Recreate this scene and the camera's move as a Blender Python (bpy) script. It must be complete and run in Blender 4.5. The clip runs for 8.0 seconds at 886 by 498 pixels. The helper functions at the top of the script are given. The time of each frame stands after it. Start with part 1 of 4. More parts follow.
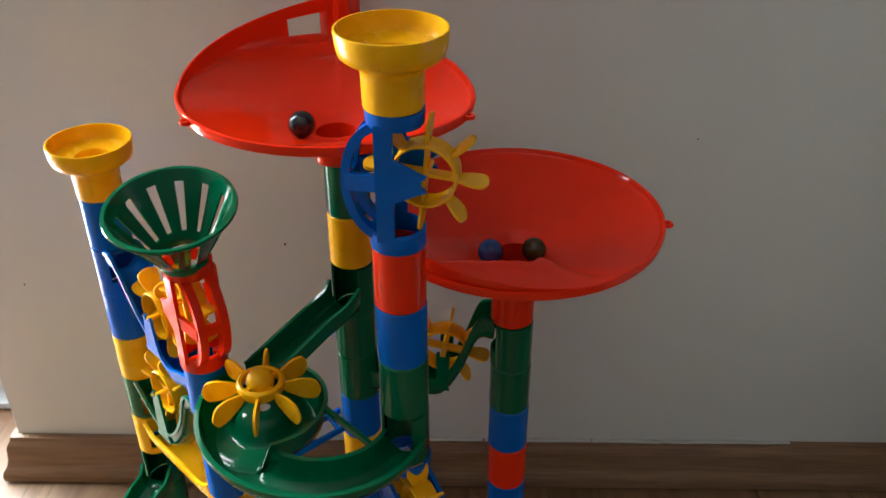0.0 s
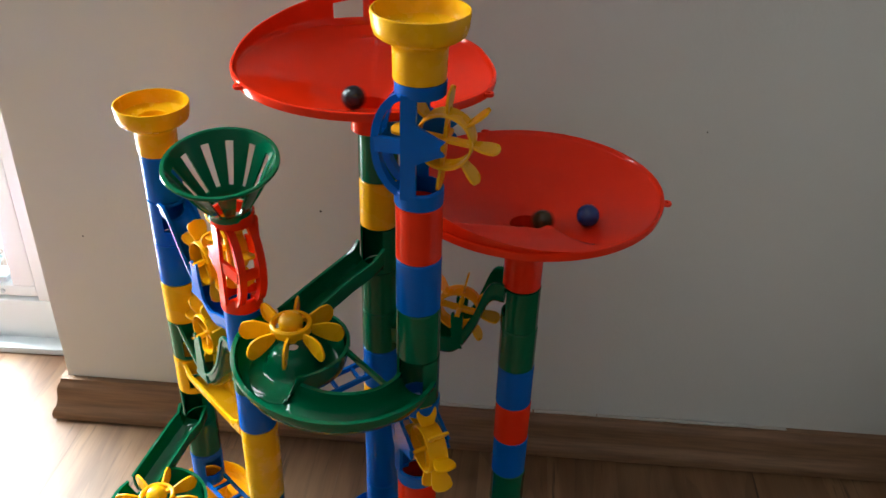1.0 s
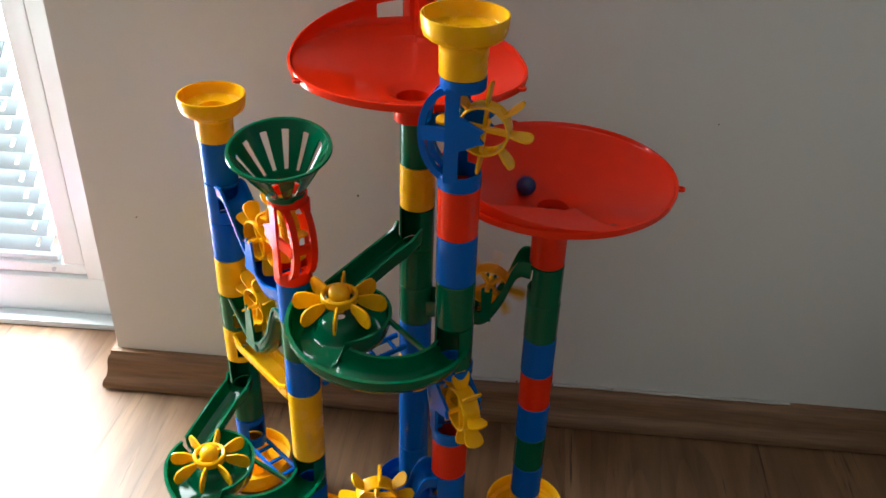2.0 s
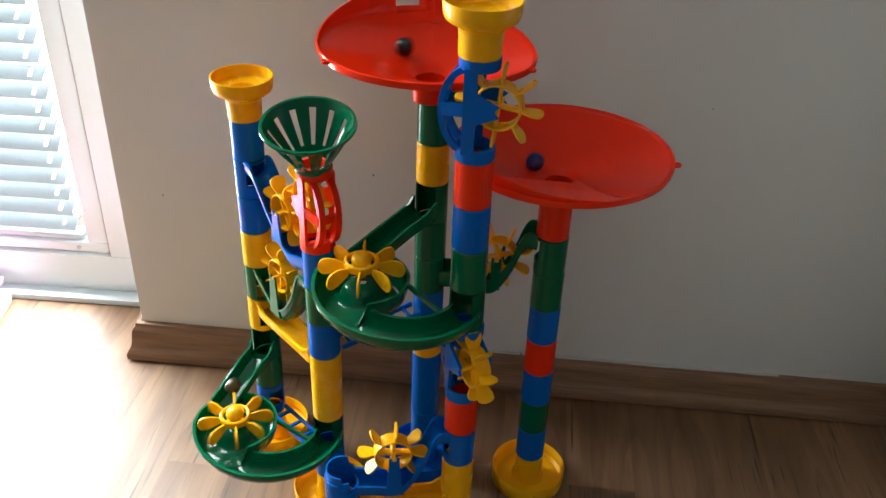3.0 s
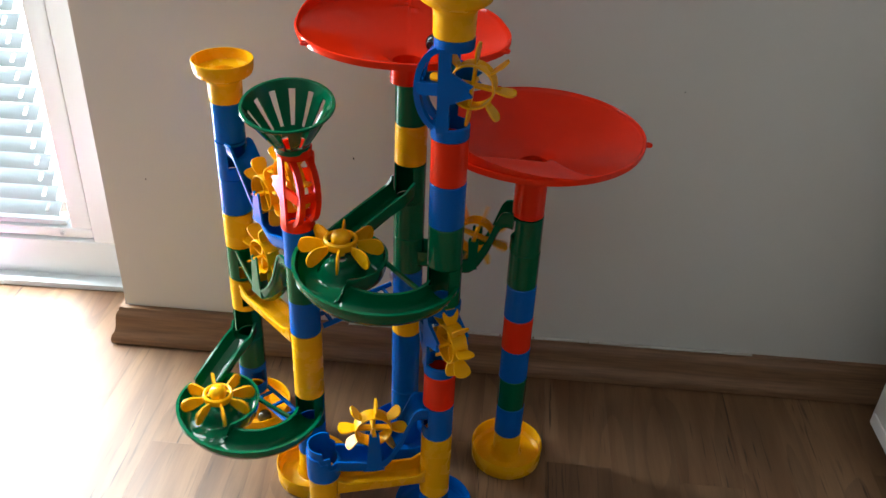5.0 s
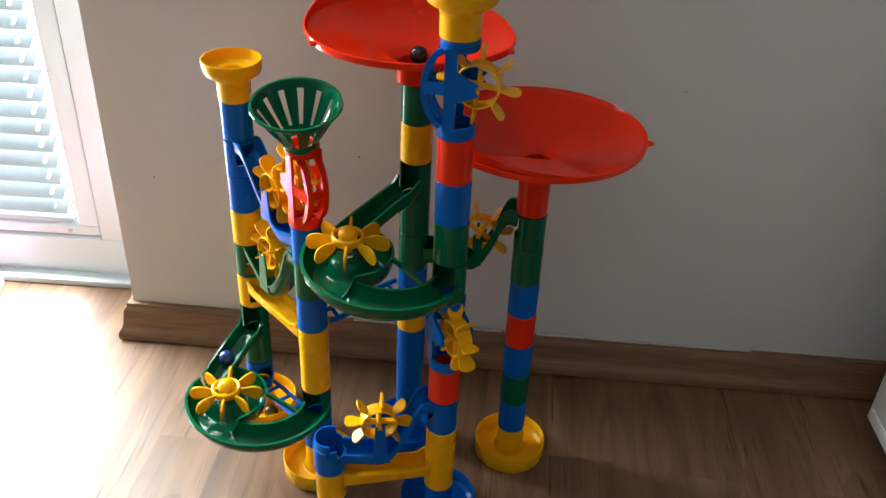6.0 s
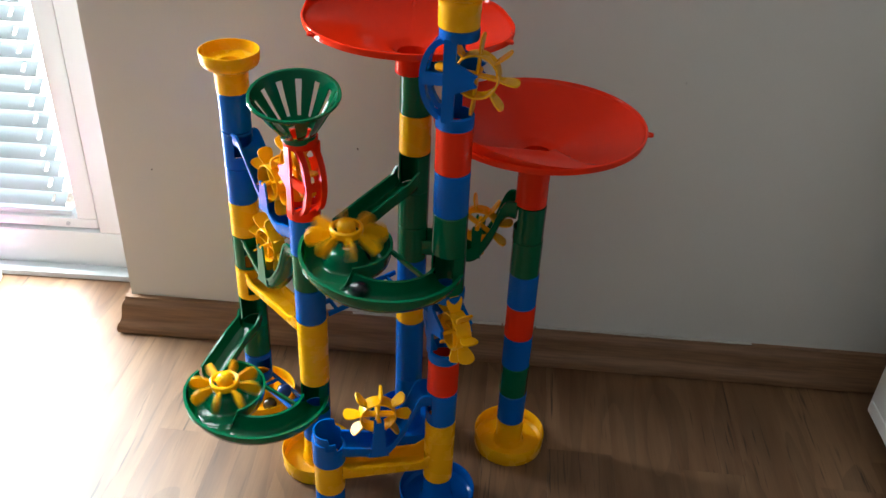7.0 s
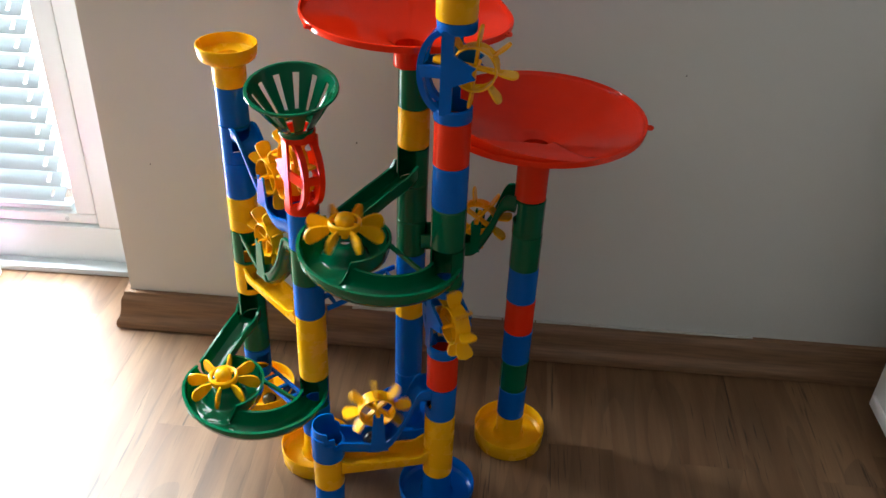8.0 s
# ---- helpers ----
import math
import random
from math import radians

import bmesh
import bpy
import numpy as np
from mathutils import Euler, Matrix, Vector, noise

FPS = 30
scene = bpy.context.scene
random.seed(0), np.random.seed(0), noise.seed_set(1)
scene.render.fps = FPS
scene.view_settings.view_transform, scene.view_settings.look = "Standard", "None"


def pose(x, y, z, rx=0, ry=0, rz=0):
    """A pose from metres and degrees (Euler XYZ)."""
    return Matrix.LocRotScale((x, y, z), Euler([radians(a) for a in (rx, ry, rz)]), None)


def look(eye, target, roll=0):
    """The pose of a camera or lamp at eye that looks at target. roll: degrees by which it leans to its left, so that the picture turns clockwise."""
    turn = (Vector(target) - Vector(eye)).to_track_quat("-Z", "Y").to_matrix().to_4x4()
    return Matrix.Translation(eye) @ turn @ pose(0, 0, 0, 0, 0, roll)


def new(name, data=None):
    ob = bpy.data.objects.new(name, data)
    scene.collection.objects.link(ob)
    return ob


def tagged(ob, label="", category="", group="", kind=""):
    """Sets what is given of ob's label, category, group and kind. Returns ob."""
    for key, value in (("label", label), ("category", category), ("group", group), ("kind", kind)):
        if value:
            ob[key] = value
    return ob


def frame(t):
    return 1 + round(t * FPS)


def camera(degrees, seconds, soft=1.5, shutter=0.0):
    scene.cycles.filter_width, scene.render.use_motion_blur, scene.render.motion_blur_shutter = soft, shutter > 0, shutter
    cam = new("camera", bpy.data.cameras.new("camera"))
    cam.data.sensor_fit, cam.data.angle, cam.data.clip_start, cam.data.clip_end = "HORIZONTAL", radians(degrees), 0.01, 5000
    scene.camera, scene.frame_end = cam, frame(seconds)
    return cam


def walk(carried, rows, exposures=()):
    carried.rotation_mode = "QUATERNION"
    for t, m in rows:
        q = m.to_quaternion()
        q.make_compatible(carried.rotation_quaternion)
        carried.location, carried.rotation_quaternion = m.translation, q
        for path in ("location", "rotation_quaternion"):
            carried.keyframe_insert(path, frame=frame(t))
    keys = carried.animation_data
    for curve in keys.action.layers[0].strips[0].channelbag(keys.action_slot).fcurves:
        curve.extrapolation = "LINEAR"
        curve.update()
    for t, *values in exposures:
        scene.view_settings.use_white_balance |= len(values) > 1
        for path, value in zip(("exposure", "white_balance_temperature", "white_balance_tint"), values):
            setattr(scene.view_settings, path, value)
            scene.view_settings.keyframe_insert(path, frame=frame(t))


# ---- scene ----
cam = camera(53.7, 8.0, shutter=0.5)
PATH = [
    (0, (0.235, 0.326, 0.72), (0.253, 2.021, -0.341), 0.2),
    (0.5, (0.255, 0.288, 0.727), (0.198, 1.983, -0.333), 1.2),
    (1, (0.25, 0.258, 0.732), (0.184, 1.952, -0.329), 1.9),
    (1.5, (0.242, 0.233, 0.746), (0.162, 1.917, -0.329), 1.9),
    (2, (0.233, 0.195, 0.759), (0.146, 1.877, -0.32), 2.0),
    (3.5, (0.219, 0.121, 0.77), (0.149, 1.801, -0.313), 2.7),
    (4, (0.224, 0.121, 0.766), (0.161, 1.801, -0.317), 2.8),
    (4.5, (0.232, 0.117, 0.765), (0.185, 1.795, -0.323), 2.8),
    (6, (0.226, 0.094, 0.773), (0.181, 1.769, -0.319), 2.9),
    (6.5, (0.226, 0.093, 0.771), (0.181, 1.767, -0.321), 2.9),
    (7, (0.227, 0.096, 0.769), (0.183, 1.765, -0.334), 2.9),
    (7.5, (0.229, 0.099, 0.766), (0.182, 1.761, -0.346), 2.7),
    (8, (0.23, 0.099, 0.766), (0.182, 1.761, -0.346), 2.7),
]
walk(cam, [(t, look(eye, target, roll)) for t, eye, target, roll in PATH])

# ---- light ----
world = bpy.data.worlds.new("sky")
world.use_nodes = True
scene.world = world
sky = world.node_tree.nodes.new("ShaderNodeTexSky")
sky.sky_type = "NISHITA"
sky.sun_disc = False
sky.sun_elevation = radians(38)
sky.sun_rotation = radians(-60)
world.node_tree.links.new(sky.outputs[0], world.node_tree.nodes["Background"].inputs[0])
world.node_tree.nodes["Background"].inputs[1].default_value = 0.12
scene.view_settings.exposure = 0.0

win_lamp = new("window_daylight", bpy.data.lights.new("window_daylight", "AREA"))
win_lamp.data.shape = "RECTANGLE"
win_lamp.data.size, win_lamp.data.size_y = 0.78, 1.48
win_lamp.data.energy = 106
win_lamp.data.color = (0.885, 0.972, 1.0)
win_lamp.matrix_world = look((-0.722, 1.128, 0.775), (-0.722, 0.0, 0.775))


# ---- materials ----
def nodes_of(name):
    m = bpy.data.materials.new(name)
    m.use_nodes = True
    nt = m.node_tree
    return m, nt, nt.nodes, nt.links, nt.nodes["Principled BSDF"]


def plastic(name, rgb, rough=0.26, gloss=0.3, sss=0.0):
    m, nt, N, L, b = nodes_of(name)
    co = N.new("ShaderNodeTexCoord")
    big = N.new("ShaderNodeTexNoise")
    big.inputs["Scale"].default_value = 22
    big.inputs["Detail"].default_value = 4
    fine = N.new("ShaderNodeTexNoise")
    fine.inputs["Scale"].default_value = 55
    fine.inputs["Detail"].default_value = 3
    L.new(co.outputs["Object"], big.inputs["Vector"])
    L.new(co.outputs["Object"], fine.inputs["Vector"])
    ramp = N.new("ShaderNodeMix")
    ramp.data_type = "RGBA"
    ramp.inputs[6].default_value = (*[c * 0.9 for c in rgb], 1)
    ramp.inputs[7].default_value = (*[min(1, c * 1.08) for c in rgb], 1)
    L.new(big.outputs["Fac"], ramp.inputs[0])
    L.new(ramp.outputs[2], b.inputs["Base Color"])
    mr = N.new("ShaderNodeMapRange")
    mr.inputs["To Min"].default_value = rough - 0.05
    mr.inputs["To Max"].default_value = rough + 0.07
    L.new(fine.outputs["Fac"], mr.inputs["Value"])
    L.new(mr.outputs[0], b.inputs["Roughness"])
    bump = N.new("ShaderNodeBump")
    bump.inputs["Strength"].default_value = 0.05
    bump.inputs["Distance"].default_value = 0.0015
    L.new(big.outputs["Fac"], bump.inputs["Height"])
    L.new(bump.outputs[0], b.inputs["Normal"])
    b.inputs["IOR"].default_value = 1.46
    b.inputs["Specular IOR Level"].default_value = gloss
    if sss:
        b.inputs["Subsurface Weight"].default_value = sss
        b.inputs["Subsurface Radius"].default_value = (0.004, 0.002, 0.001)
    return m


RED = plastic("red_plastic", (0.77, 0.024, 0.004), 0.11, 0.28)
YEL = plastic("yellow_plastic", (0.86, 0.425, 0.004), 0.26, 0.24)
BLU = plastic("blue_plastic", (0.0, 0.104, 0.45), 0.12, 0.17)
GRN = plastic("green_plastic", (0.0, 0.102, 0.042), 0.09, 0.30)


def paint(name, rgb, rough, stain, bumps, scale=1.0):
    m, nt, N, L, b = nodes_of(name)
    co = N.new("ShaderNodeTexCoord")
    a = N.new("ShaderNodeTexNoise")
    a.inputs["Scale"].default_value = 3.2 * scale
    a.inputs["Detail"].default_value = 5
    c = N.new("ShaderNodeTexNoise")
    c.inputs["Scale"].default_value = 260 * scale
    c.inputs["Detail"].default_value = 4
    for n in (a, c):
        L.new(co.outputs["Object"], n.inputs["Vector"])
    mix = N.new("ShaderNodeMix")
    mix.data_type = "RGBA"
    mix.inputs[6].default_value = (*[v * (1 - stain) for v in rgb], 1)
    mix.inputs[7].default_value = (*rgb, 1)
    L.new(a.outputs["Fac"], mix.inputs[0])
    L.new(mix.outputs[2], b.inputs["Base Color"])
    b.inputs["Roughness"].default_value = rough
    bump = N.new("ShaderNodeBump")
    bump.inputs["Strength"].default_value = bumps
    bump.inputs["Distance"].default_value = 0.001
    L.new(c.outputs["Fac"], bump.inputs["Height"])
    L.new(bump.outputs[0], b.inputs["Normal"])
    return m


# dark grey for the unseen walls, picked to cut the light they bounce
LOW_BOUNCE = paint("low_bounce_paint", (0.25, 0.25, 0.246), 0.8, 0.08, 0.2)
WALL = paint("wall_paint", (0.685, 0.690, 0.665), 0.75, 0.08, 0.25)
CEIL = paint("ceiling_paint", (0.75, 0.74, 0.72), 0.8, 0.05, 0.2)
PVC = paint("white_pvc", (0.89, 0.94, 0.95), 0.3, 0.05, 0.03)
SILL = paint("threshold_metal", (0.62, 0.68, 0.71), 0.35, 0.1, 0.05)
CAB = paint("white_lacquer", (0.78, 0.78, 0.77), 0.35, 0.04, 0.03)
BLACK = paint("black_rubber", (0.02, 0.02, 0.022), 0.5, 0.2, 0.1)
PINK = paint("pink_plastic", (0.75, 0.25, 0.5), 0.35, 0.1, 0.05)
SLAT = paint("blind_slat", (0.66, 0.72, 0.75), 0.4, 0.04, 0.02)
_tr = SLAT.node_tree.nodes.new("ShaderNodeBsdfTranslucent")
_tr.inputs[0].default_value = (0.80, 0.88, 0.92, 1)
_mx = SLAT.node_tree.nodes.new("ShaderNodeMixShader")
_mx.inputs[0].default_value = 0.12
SLAT.node_tree.links.new(SLAT.node_tree.nodes["Principled BSDF"].outputs[0], _mx.inputs[1])
SLAT.node_tree.links.new(_tr.outputs[0], _mx.inputs[2])
SLAT.node_tree.links.new(_mx.outputs[0], SLAT.node_tree.nodes["Material Output"].inputs[0])
CAULK = paint("caulk", (0.56, 0.55, 0.52), 0.6, 0.1, 0.3)


def wood(name, dark, light, rough, stretch, vary, gloss=0.5, rings=0.66):
    """Grain along local y, each plank shifted by its own random value."""
    m, nt, N, L, b = nodes_of(name)
    co = N.new("ShaderNodeTexCoord")
    info = N.new("ShaderNodeObjectInfo")
    off = N.new("ShaderNodeVectorMath")
    off.operation = "SCALE"
    off.inputs[0].default_value = (13.0, 37.0, 5.0)
    L.new(info.outputs["Random"], off.inputs["Scale"])
    add = N.new("ShaderNodeVectorMath")
    L.new(co.outputs["Object"], add.inputs[0])
    L.new(off.outputs[0], add.inputs[1])
    mp = N.new("ShaderNodeMapping")
    mp.inputs["Scale"].default_value = stretch
    L.new(add.outputs[0], mp.inputs["Vector"])
    wave = N.new("ShaderNodeTexNoise")
    wave.inputs["Scale"].default_value = 1.0
    wave.inputs["Detail"].default_value = 7
    wave.inputs["Distortion"].default_value = 1.6
    L.new(mp.outputs[0], wave.inputs["Vector"])
    pores = N.new("ShaderNodeTexNoise")
    pores.inputs["Scale"].default_value = 6.0
    pores.inputs["Detail"].default_value = 5
    L.new(mp.outputs[0], pores.inputs["Vector"])
    ramp = N.new("ShaderNodeValToRGB")
    e = ramp.color_ramp.elements
    e[0].position, e[0].color = 0.28, (*dark, 1)
    e[1].position, e[1].color = 0.72, (*light, 1)
    mid = ramp.color_ramp.elements.new(0.48)
    mid.color = (*[d * 0.35 + l * 0.65 for d, l in zip(dark, light)], 1)
    L.new(wave.outputs["Fac"], ramp.inputs[0])
    pr = N.new("ShaderNodeMapRange")
    pr.inputs["From Min"].default_value, pr.inputs["From Max"].default_value = 0.35, 0.6
    pr.inputs["To Min"].default_value, pr.inputs["To Max"].default_value = 0.72, 1.0
    L.new(pores.outputs["Fac"], pr.inputs["Value"])
    tone = N.new("ShaderNodeMapRange")
    tone.inputs["To Min"].default_value, tone.inputs["To Max"].default_value = 1 - vary, 1 + vary
    L.new(info.outputs["Random"], tone.inputs["Value"])
    # growth rings: contour lines of a broad stretched noise
    mp2 = N.new("ShaderNodeMapping")
    mp2.inputs["Scale"].default_value = [v * 0.42 for v in stretch]
    L.new(add.outputs[0], mp2.inputs["Vector"])
    broad = N.new("ShaderNodeTexNoise")
    broad.inputs["Scale"].default_value = 1.0
    broad.inputs["Detail"].default_value = 1.5
    L.new(mp2.outputs[0], broad.inputs["Vector"])
    many = N.new("ShaderNodeMath")
    many.operation = "MULTIPLY"
    many.inputs[1].default_value = 11.0
    L.new(broad.outputs["Fac"], many.inputs[0])
    saw = N.new("ShaderNodeMath")
    saw.operation = "FRACT"
    L.new(many.outputs[0], saw.inputs[0])
    ring = N.new("ShaderNodeMapRange")
    ring.interpolation_type = "SMOOTHSTEP"
    ring.inputs["From Min"].default_value, ring.inputs["From Max"].default_value = 0.0, 0.55
    ring.inputs["To Min"].default_value, ring.inputs["To Max"].default_value = rings, 1.0
    L.new(saw.outputs[0], ring.inputs["Value"])
    both = N.new("ShaderNodeMath")
    both.operation = "MULTIPLY"
    L.new(pr.outputs[0], both.inputs[0])
    L.new(ring.outputs[0], both.inputs[1])
    mul = N.new("ShaderNodeMath")
    mul.operation = "MULTIPLY"
    L.new(both.outputs[0], mul.inputs[0])
    L.new(tone.outputs[0], mul.inputs[1])
    sc = N.new("ShaderNodeVectorMath")
    sc.operation = "SCALE"
    L.new(ramp.outputs[0], sc.inputs[0])
    L.new(mul.outputs[0], sc.inputs["Scale"])
    L.new(sc.outputs[0], b.inputs["Base Color"])
    rr = N.new("ShaderNodeMapRange")
    rr.inputs["To Min"].default_value, rr.inputs["To Max"].default_value = rough - 0.06, rough + 0.1
    L.new(pores.outputs["Fac"], rr.inputs["Value"])
    L.new(rr.outputs[0], b.inputs["Roughness"])
    bump = N.new("ShaderNodeBump")
    bump.inputs["Strength"].default_value = 0.12
    bump.inputs["Distance"].default_value = 0.0006
    L.new(pores.outputs["Fac"], bump.inputs["Height"])
    L.new(bump.outputs[0], b.inputs["Normal"])
    b.inputs["Specular IOR Level"].default_value = gloss
    return m


def laminate(name, dark, light, rough):
    """Printed oak: broad cathedral figure, clustered dark dashes and fine grain along local y."""
    m, nt, N, L, b = nodes_of(name)
    co = N.new("ShaderNodeTexCoord")
    info = N.new("ShaderNodeObjectInfo")
    off = N.new("ShaderNodeVectorMath")
    off.operation = "SCALE"
    off.inputs[0].default_value = (13.0, 37.0, 5.0)
    L.new(info.outputs["Random"], off.inputs["Scale"])
    add = N.new("ShaderNodeVectorMath")
    L.new(co.outputs["Object"], add.inputs[0])
    L.new(off.outputs[0], add.inputs[1])

    def noise(stretch, detail, distort=0.0, rough_=0.5):
        mp = N.new("ShaderNodeMapping")
        mp.inputs["Scale"].default_value = stretch
        L.new(add.outputs[0], mp.inputs["Vector"])
        n = N.new("ShaderNodeTexNoise")
        n.inputs["Scale"].default_value = 1.0
        n.inputs["Detail"].default_value = detail
        n.inputs["Roughness"].default_value = rough_
        n.inputs["Distortion"].default_value = distort
        L.new(mp.outputs[0], n.inputs["Vector"])
        return n.outputs["Fac"]

    def ranged(v, a, c, lo, hi, smooth=True):
        r = N.new("ShaderNodeMapRange")
        if smooth:
            r.interpolation_type = "SMOOTHSTEP"
        r.inputs["From Min"].default_value, r.inputs["From Max"].default_value = a, c
        r.inputs["To Min"].default_value, r.inputs["To Max"].default_value = lo, hi
        L.new(v, r.inputs["Value"])
        return r.outputs[0]

    def calc(op, x, y):
        q = N.new("ShaderNodeMath")
        q.operation = op
        L.new(x, q.inputs[0])
        if isinstance(y, float):
            q.inputs[1].default_value = y
        else:
            L.new(y, q.inputs[1])
        return q.outputs[0]

    tone = N.new("ShaderNodeMix")
    tone.data_type = "RGBA"
    tone.inputs[6].default_value = (*dark, 1)
    tone.inputs[7].default_value = (*light, 1)
    L.new(ranged(noise((26, 2.4, 8), 4, 0.8), 0.28, 0.72, 0.0, 1.0), tone.inputs[0])
    # contour lines of a broad figure
    figure = N.new("ShaderNodeMath")
    figure.operation = "FRACT"
    L.new(calc("MULTIPLY", noise((11, 1.5, 4), 1.2, 0.3), 9.0), figure.inputs[0])
    rings = ranged(figure.outputs[0], 0.0, 0.5, 0.79, 1.0)
    # short dark dashes, in clusters
    dash = ranged(noise((300, 13, 30), 2), 0.56, 0.70, 0.0, 1.0)
    where = ranged(noise((24, 4.0, 8), 2), 0.46, 0.62, 0.0, 0.75)
    dashes = ranged(calc("MULTIPLY", dash, where), 0.0, 1.0, 1.0, 0.0, False)
    grain = ranged(noise((620, 26, 40), 3), 0.3, 0.7, 0.93, 1.05)
    own = ranged(info.outputs["Random"], 0.0, 1.0, 0.93, 1.07, False)
    k = calc("MULTIPLY", calc("MULTIPLY", rings, dashes), calc("MULTIPLY", grain, own))
    sc = N.new("ShaderNodeVectorMath")
    sc.operation = "SCALE"
    L.new(tone.outputs[2], sc.inputs[0])
    L.new(k, sc.inputs["Scale"])
    L.new(sc.outputs[0], b.inputs["Base Color"])
    L.new(ranged(noise((40, 9, 10), 4), 0.2, 0.8, rough - 0.05, rough + 0.07), b.inputs["Roughness"])
    bump = N.new("ShaderNodeBump")
    bump.inputs["Strength"].default_value = 0.08
    bump.inputs["Distance"].default_value = 0.0004
    L.new(k, bump.inputs["Height"])
    L.new(bump.outputs[0], b.inputs["Normal"])
    b.inputs["Specular IOR Level"].default_value = 0.55
    return m


OAK = laminate("laminate_oak", (0.138, 0.066, 0.030), (0.220, 0.121, 0.061), 0.46)
SKIRT = wood("skirting_wood", (0.19, 0.098, 0.051), (0.27, 0.150, 0.082), 0.38, (3.0, 60, 60), 0.05, rings=0.94)


def glassy(name, rgb, rough=0.06):
    m, nt, N, L, b = nodes_of(name)
    co = N.new("ShaderNodeTexCoord")
    n = N.new("ShaderNodeTexNoise")
    n.inputs["Scale"].default_value = 90
    n.inputs["Distortion"].default_value = 2.5
    L.new(co.outputs["Object"], n.inputs["Vector"])
    mix = N.new("ShaderNodeMix")
    mix.data_type = "RGBA"
    mix.inputs[6].default_value = (*[v * 0.5 for v in rgb], 1)
    mix.inputs[7].default_value = (*[min(1, v * 1.4) for v in rgb], 1)
    L.new(n.outputs["Fac"], mix.inputs[0])
    L.new(mix.outputs[2], b.inputs["Base Color"])
    b.inputs["Roughness"].default_value = rough
    b.inputs["Specular IOR Level"].default_value = 0.45
    return m


M_BLACK = glassy("black_glass", (0.012, 0.013, 0.018))
M_BLUE = glassy("blue_glass", (0.012, 0.04, 0.16))
M_BROWN = glassy("brown_glass", (0.045, 0.032, 0.011))

PANE = bpy.data.materials.new("window_glass")
PANE.use_nodes = True
pb = PANE.node_tree.nodes["Principled BSDF"]
pb.inputs["Transmission Weight"].default_value = 1.0
pb.inputs["Roughness"].default_value = 0.02
pb.inputs["Base Color"].default_value = (0.95, 0.98, 0.98, 1)

OUT = bpy.data.materials.new("bright_outdoors")
OUT.use_nodes = True
ob_ = OUT.node_tree.nodes["Principled BSDF"]
ob_.inputs["Base Color"].default_value = (0.8, 0.8, 0.8, 1)
ob_.inputs["Emission Color"].default_value = (0.86, 0.95, 1.0, 1)
ob_.inputs["Emission Strength"].default_value = 8.0

# ---- mesh helpers ----
TAU = 2 * math.pi


def part(name, bm, material, parent=None, label="", smooth=True, at=None):
    """One mesh object from a bmesh, under a thing or a part."""
    bmesh.ops.recalc_face_normals(bm, faces=bm.faces)
    me = bpy.data.meshes.new(name)
    bm.to_mesh(me)
    bm.free()
    me.materials.append(material)
    if smooth:
        me.shade_smooth()
        me.set_sharp_from_angle(angle=radians(38))
    ob = new(name, me)
    if parent:
        ob.parent = parent
    if at is not None:
        ob.matrix_basis = at
    if label:
        tagged(ob, label)
    return ob


def lathe(bm, prof, seg=40, c=(0, 0, 0), closed=True):
    """Revolve a loop of (r, z) about the vertical through c."""
    rings = []
    for r, z in prof:
        if r < 1e-6:
            rings.append([bm.verts.new((c[0], c[1], c[2] + z))])
        else:
            rings.append([bm.verts.new((c[0] + r * math.cos(TAU * j / seg), c[1] + r * math.sin(TAU * j / seg), c[2] + z)) for j in range(seg)])
    pairs = list(zip(rings, rings[1:] + rings[:1])) if closed else list(zip(rings, rings[1:]))
    for a, b in pairs:
        for j in range(seg):
            k = (j + 1) % seg
            f = [a[j % len(a)], a[k % len(a)], b[k % len(b)], b[j % len(b)]]
            u = []
            for v in f:
                if v not in u:
                    u.append(v)
            if len(u) > 2:
                bm.faces.new(u)
    return bm


def shell(bm, nu, nv, fo, fi, mask=None, closed=True):
    """A wall with thickness: outer and inner grids, pieces left out by mask, all borders stitched."""
    nj = nv if closed else nv + 1
    A = [[bm.verts.new(fo(i, j)) for j in range(nj)] for i in range(nu + 1)]
    B = [[bm.verts.new(fi(i, j)) for j in range(nj)] for i in range(nu + 1)]
    ok = {(i, j) for i in range(nu) for j in range(nv) if mask is None or mask(i, j)}
    for i, j in ok:
        k = (j + 1) % nj
        bm.faces.new((A[i][j], A[i][k], A[i + 1][k], A[i + 1][j]))
        bm.faces.new((B[i][j], B[i + 1][j], B[i + 1][k], B[i][k]))
        for di, dj, p, q in ((-1, 0, (i, j), (i, k)), (1, 0, (i + 1, k), (i + 1, j)), (0, -1, (i + 1, j), (i, j)), (0, 1, (i, k), (i + 1, k))):
            n = (i + di, (j + dj) % nv if closed else j + dj)
            if n not in ok:
                bm.faces.new((A[p[0]][p[1]], B[p[0]][p[1]], B[q[0]][q[1]], A[q[0]][q[1]]))
    loose = [v for v in bm.verts if not v.link_faces]
    for v in loose:
        bm.verts.remove(v)
    return bm


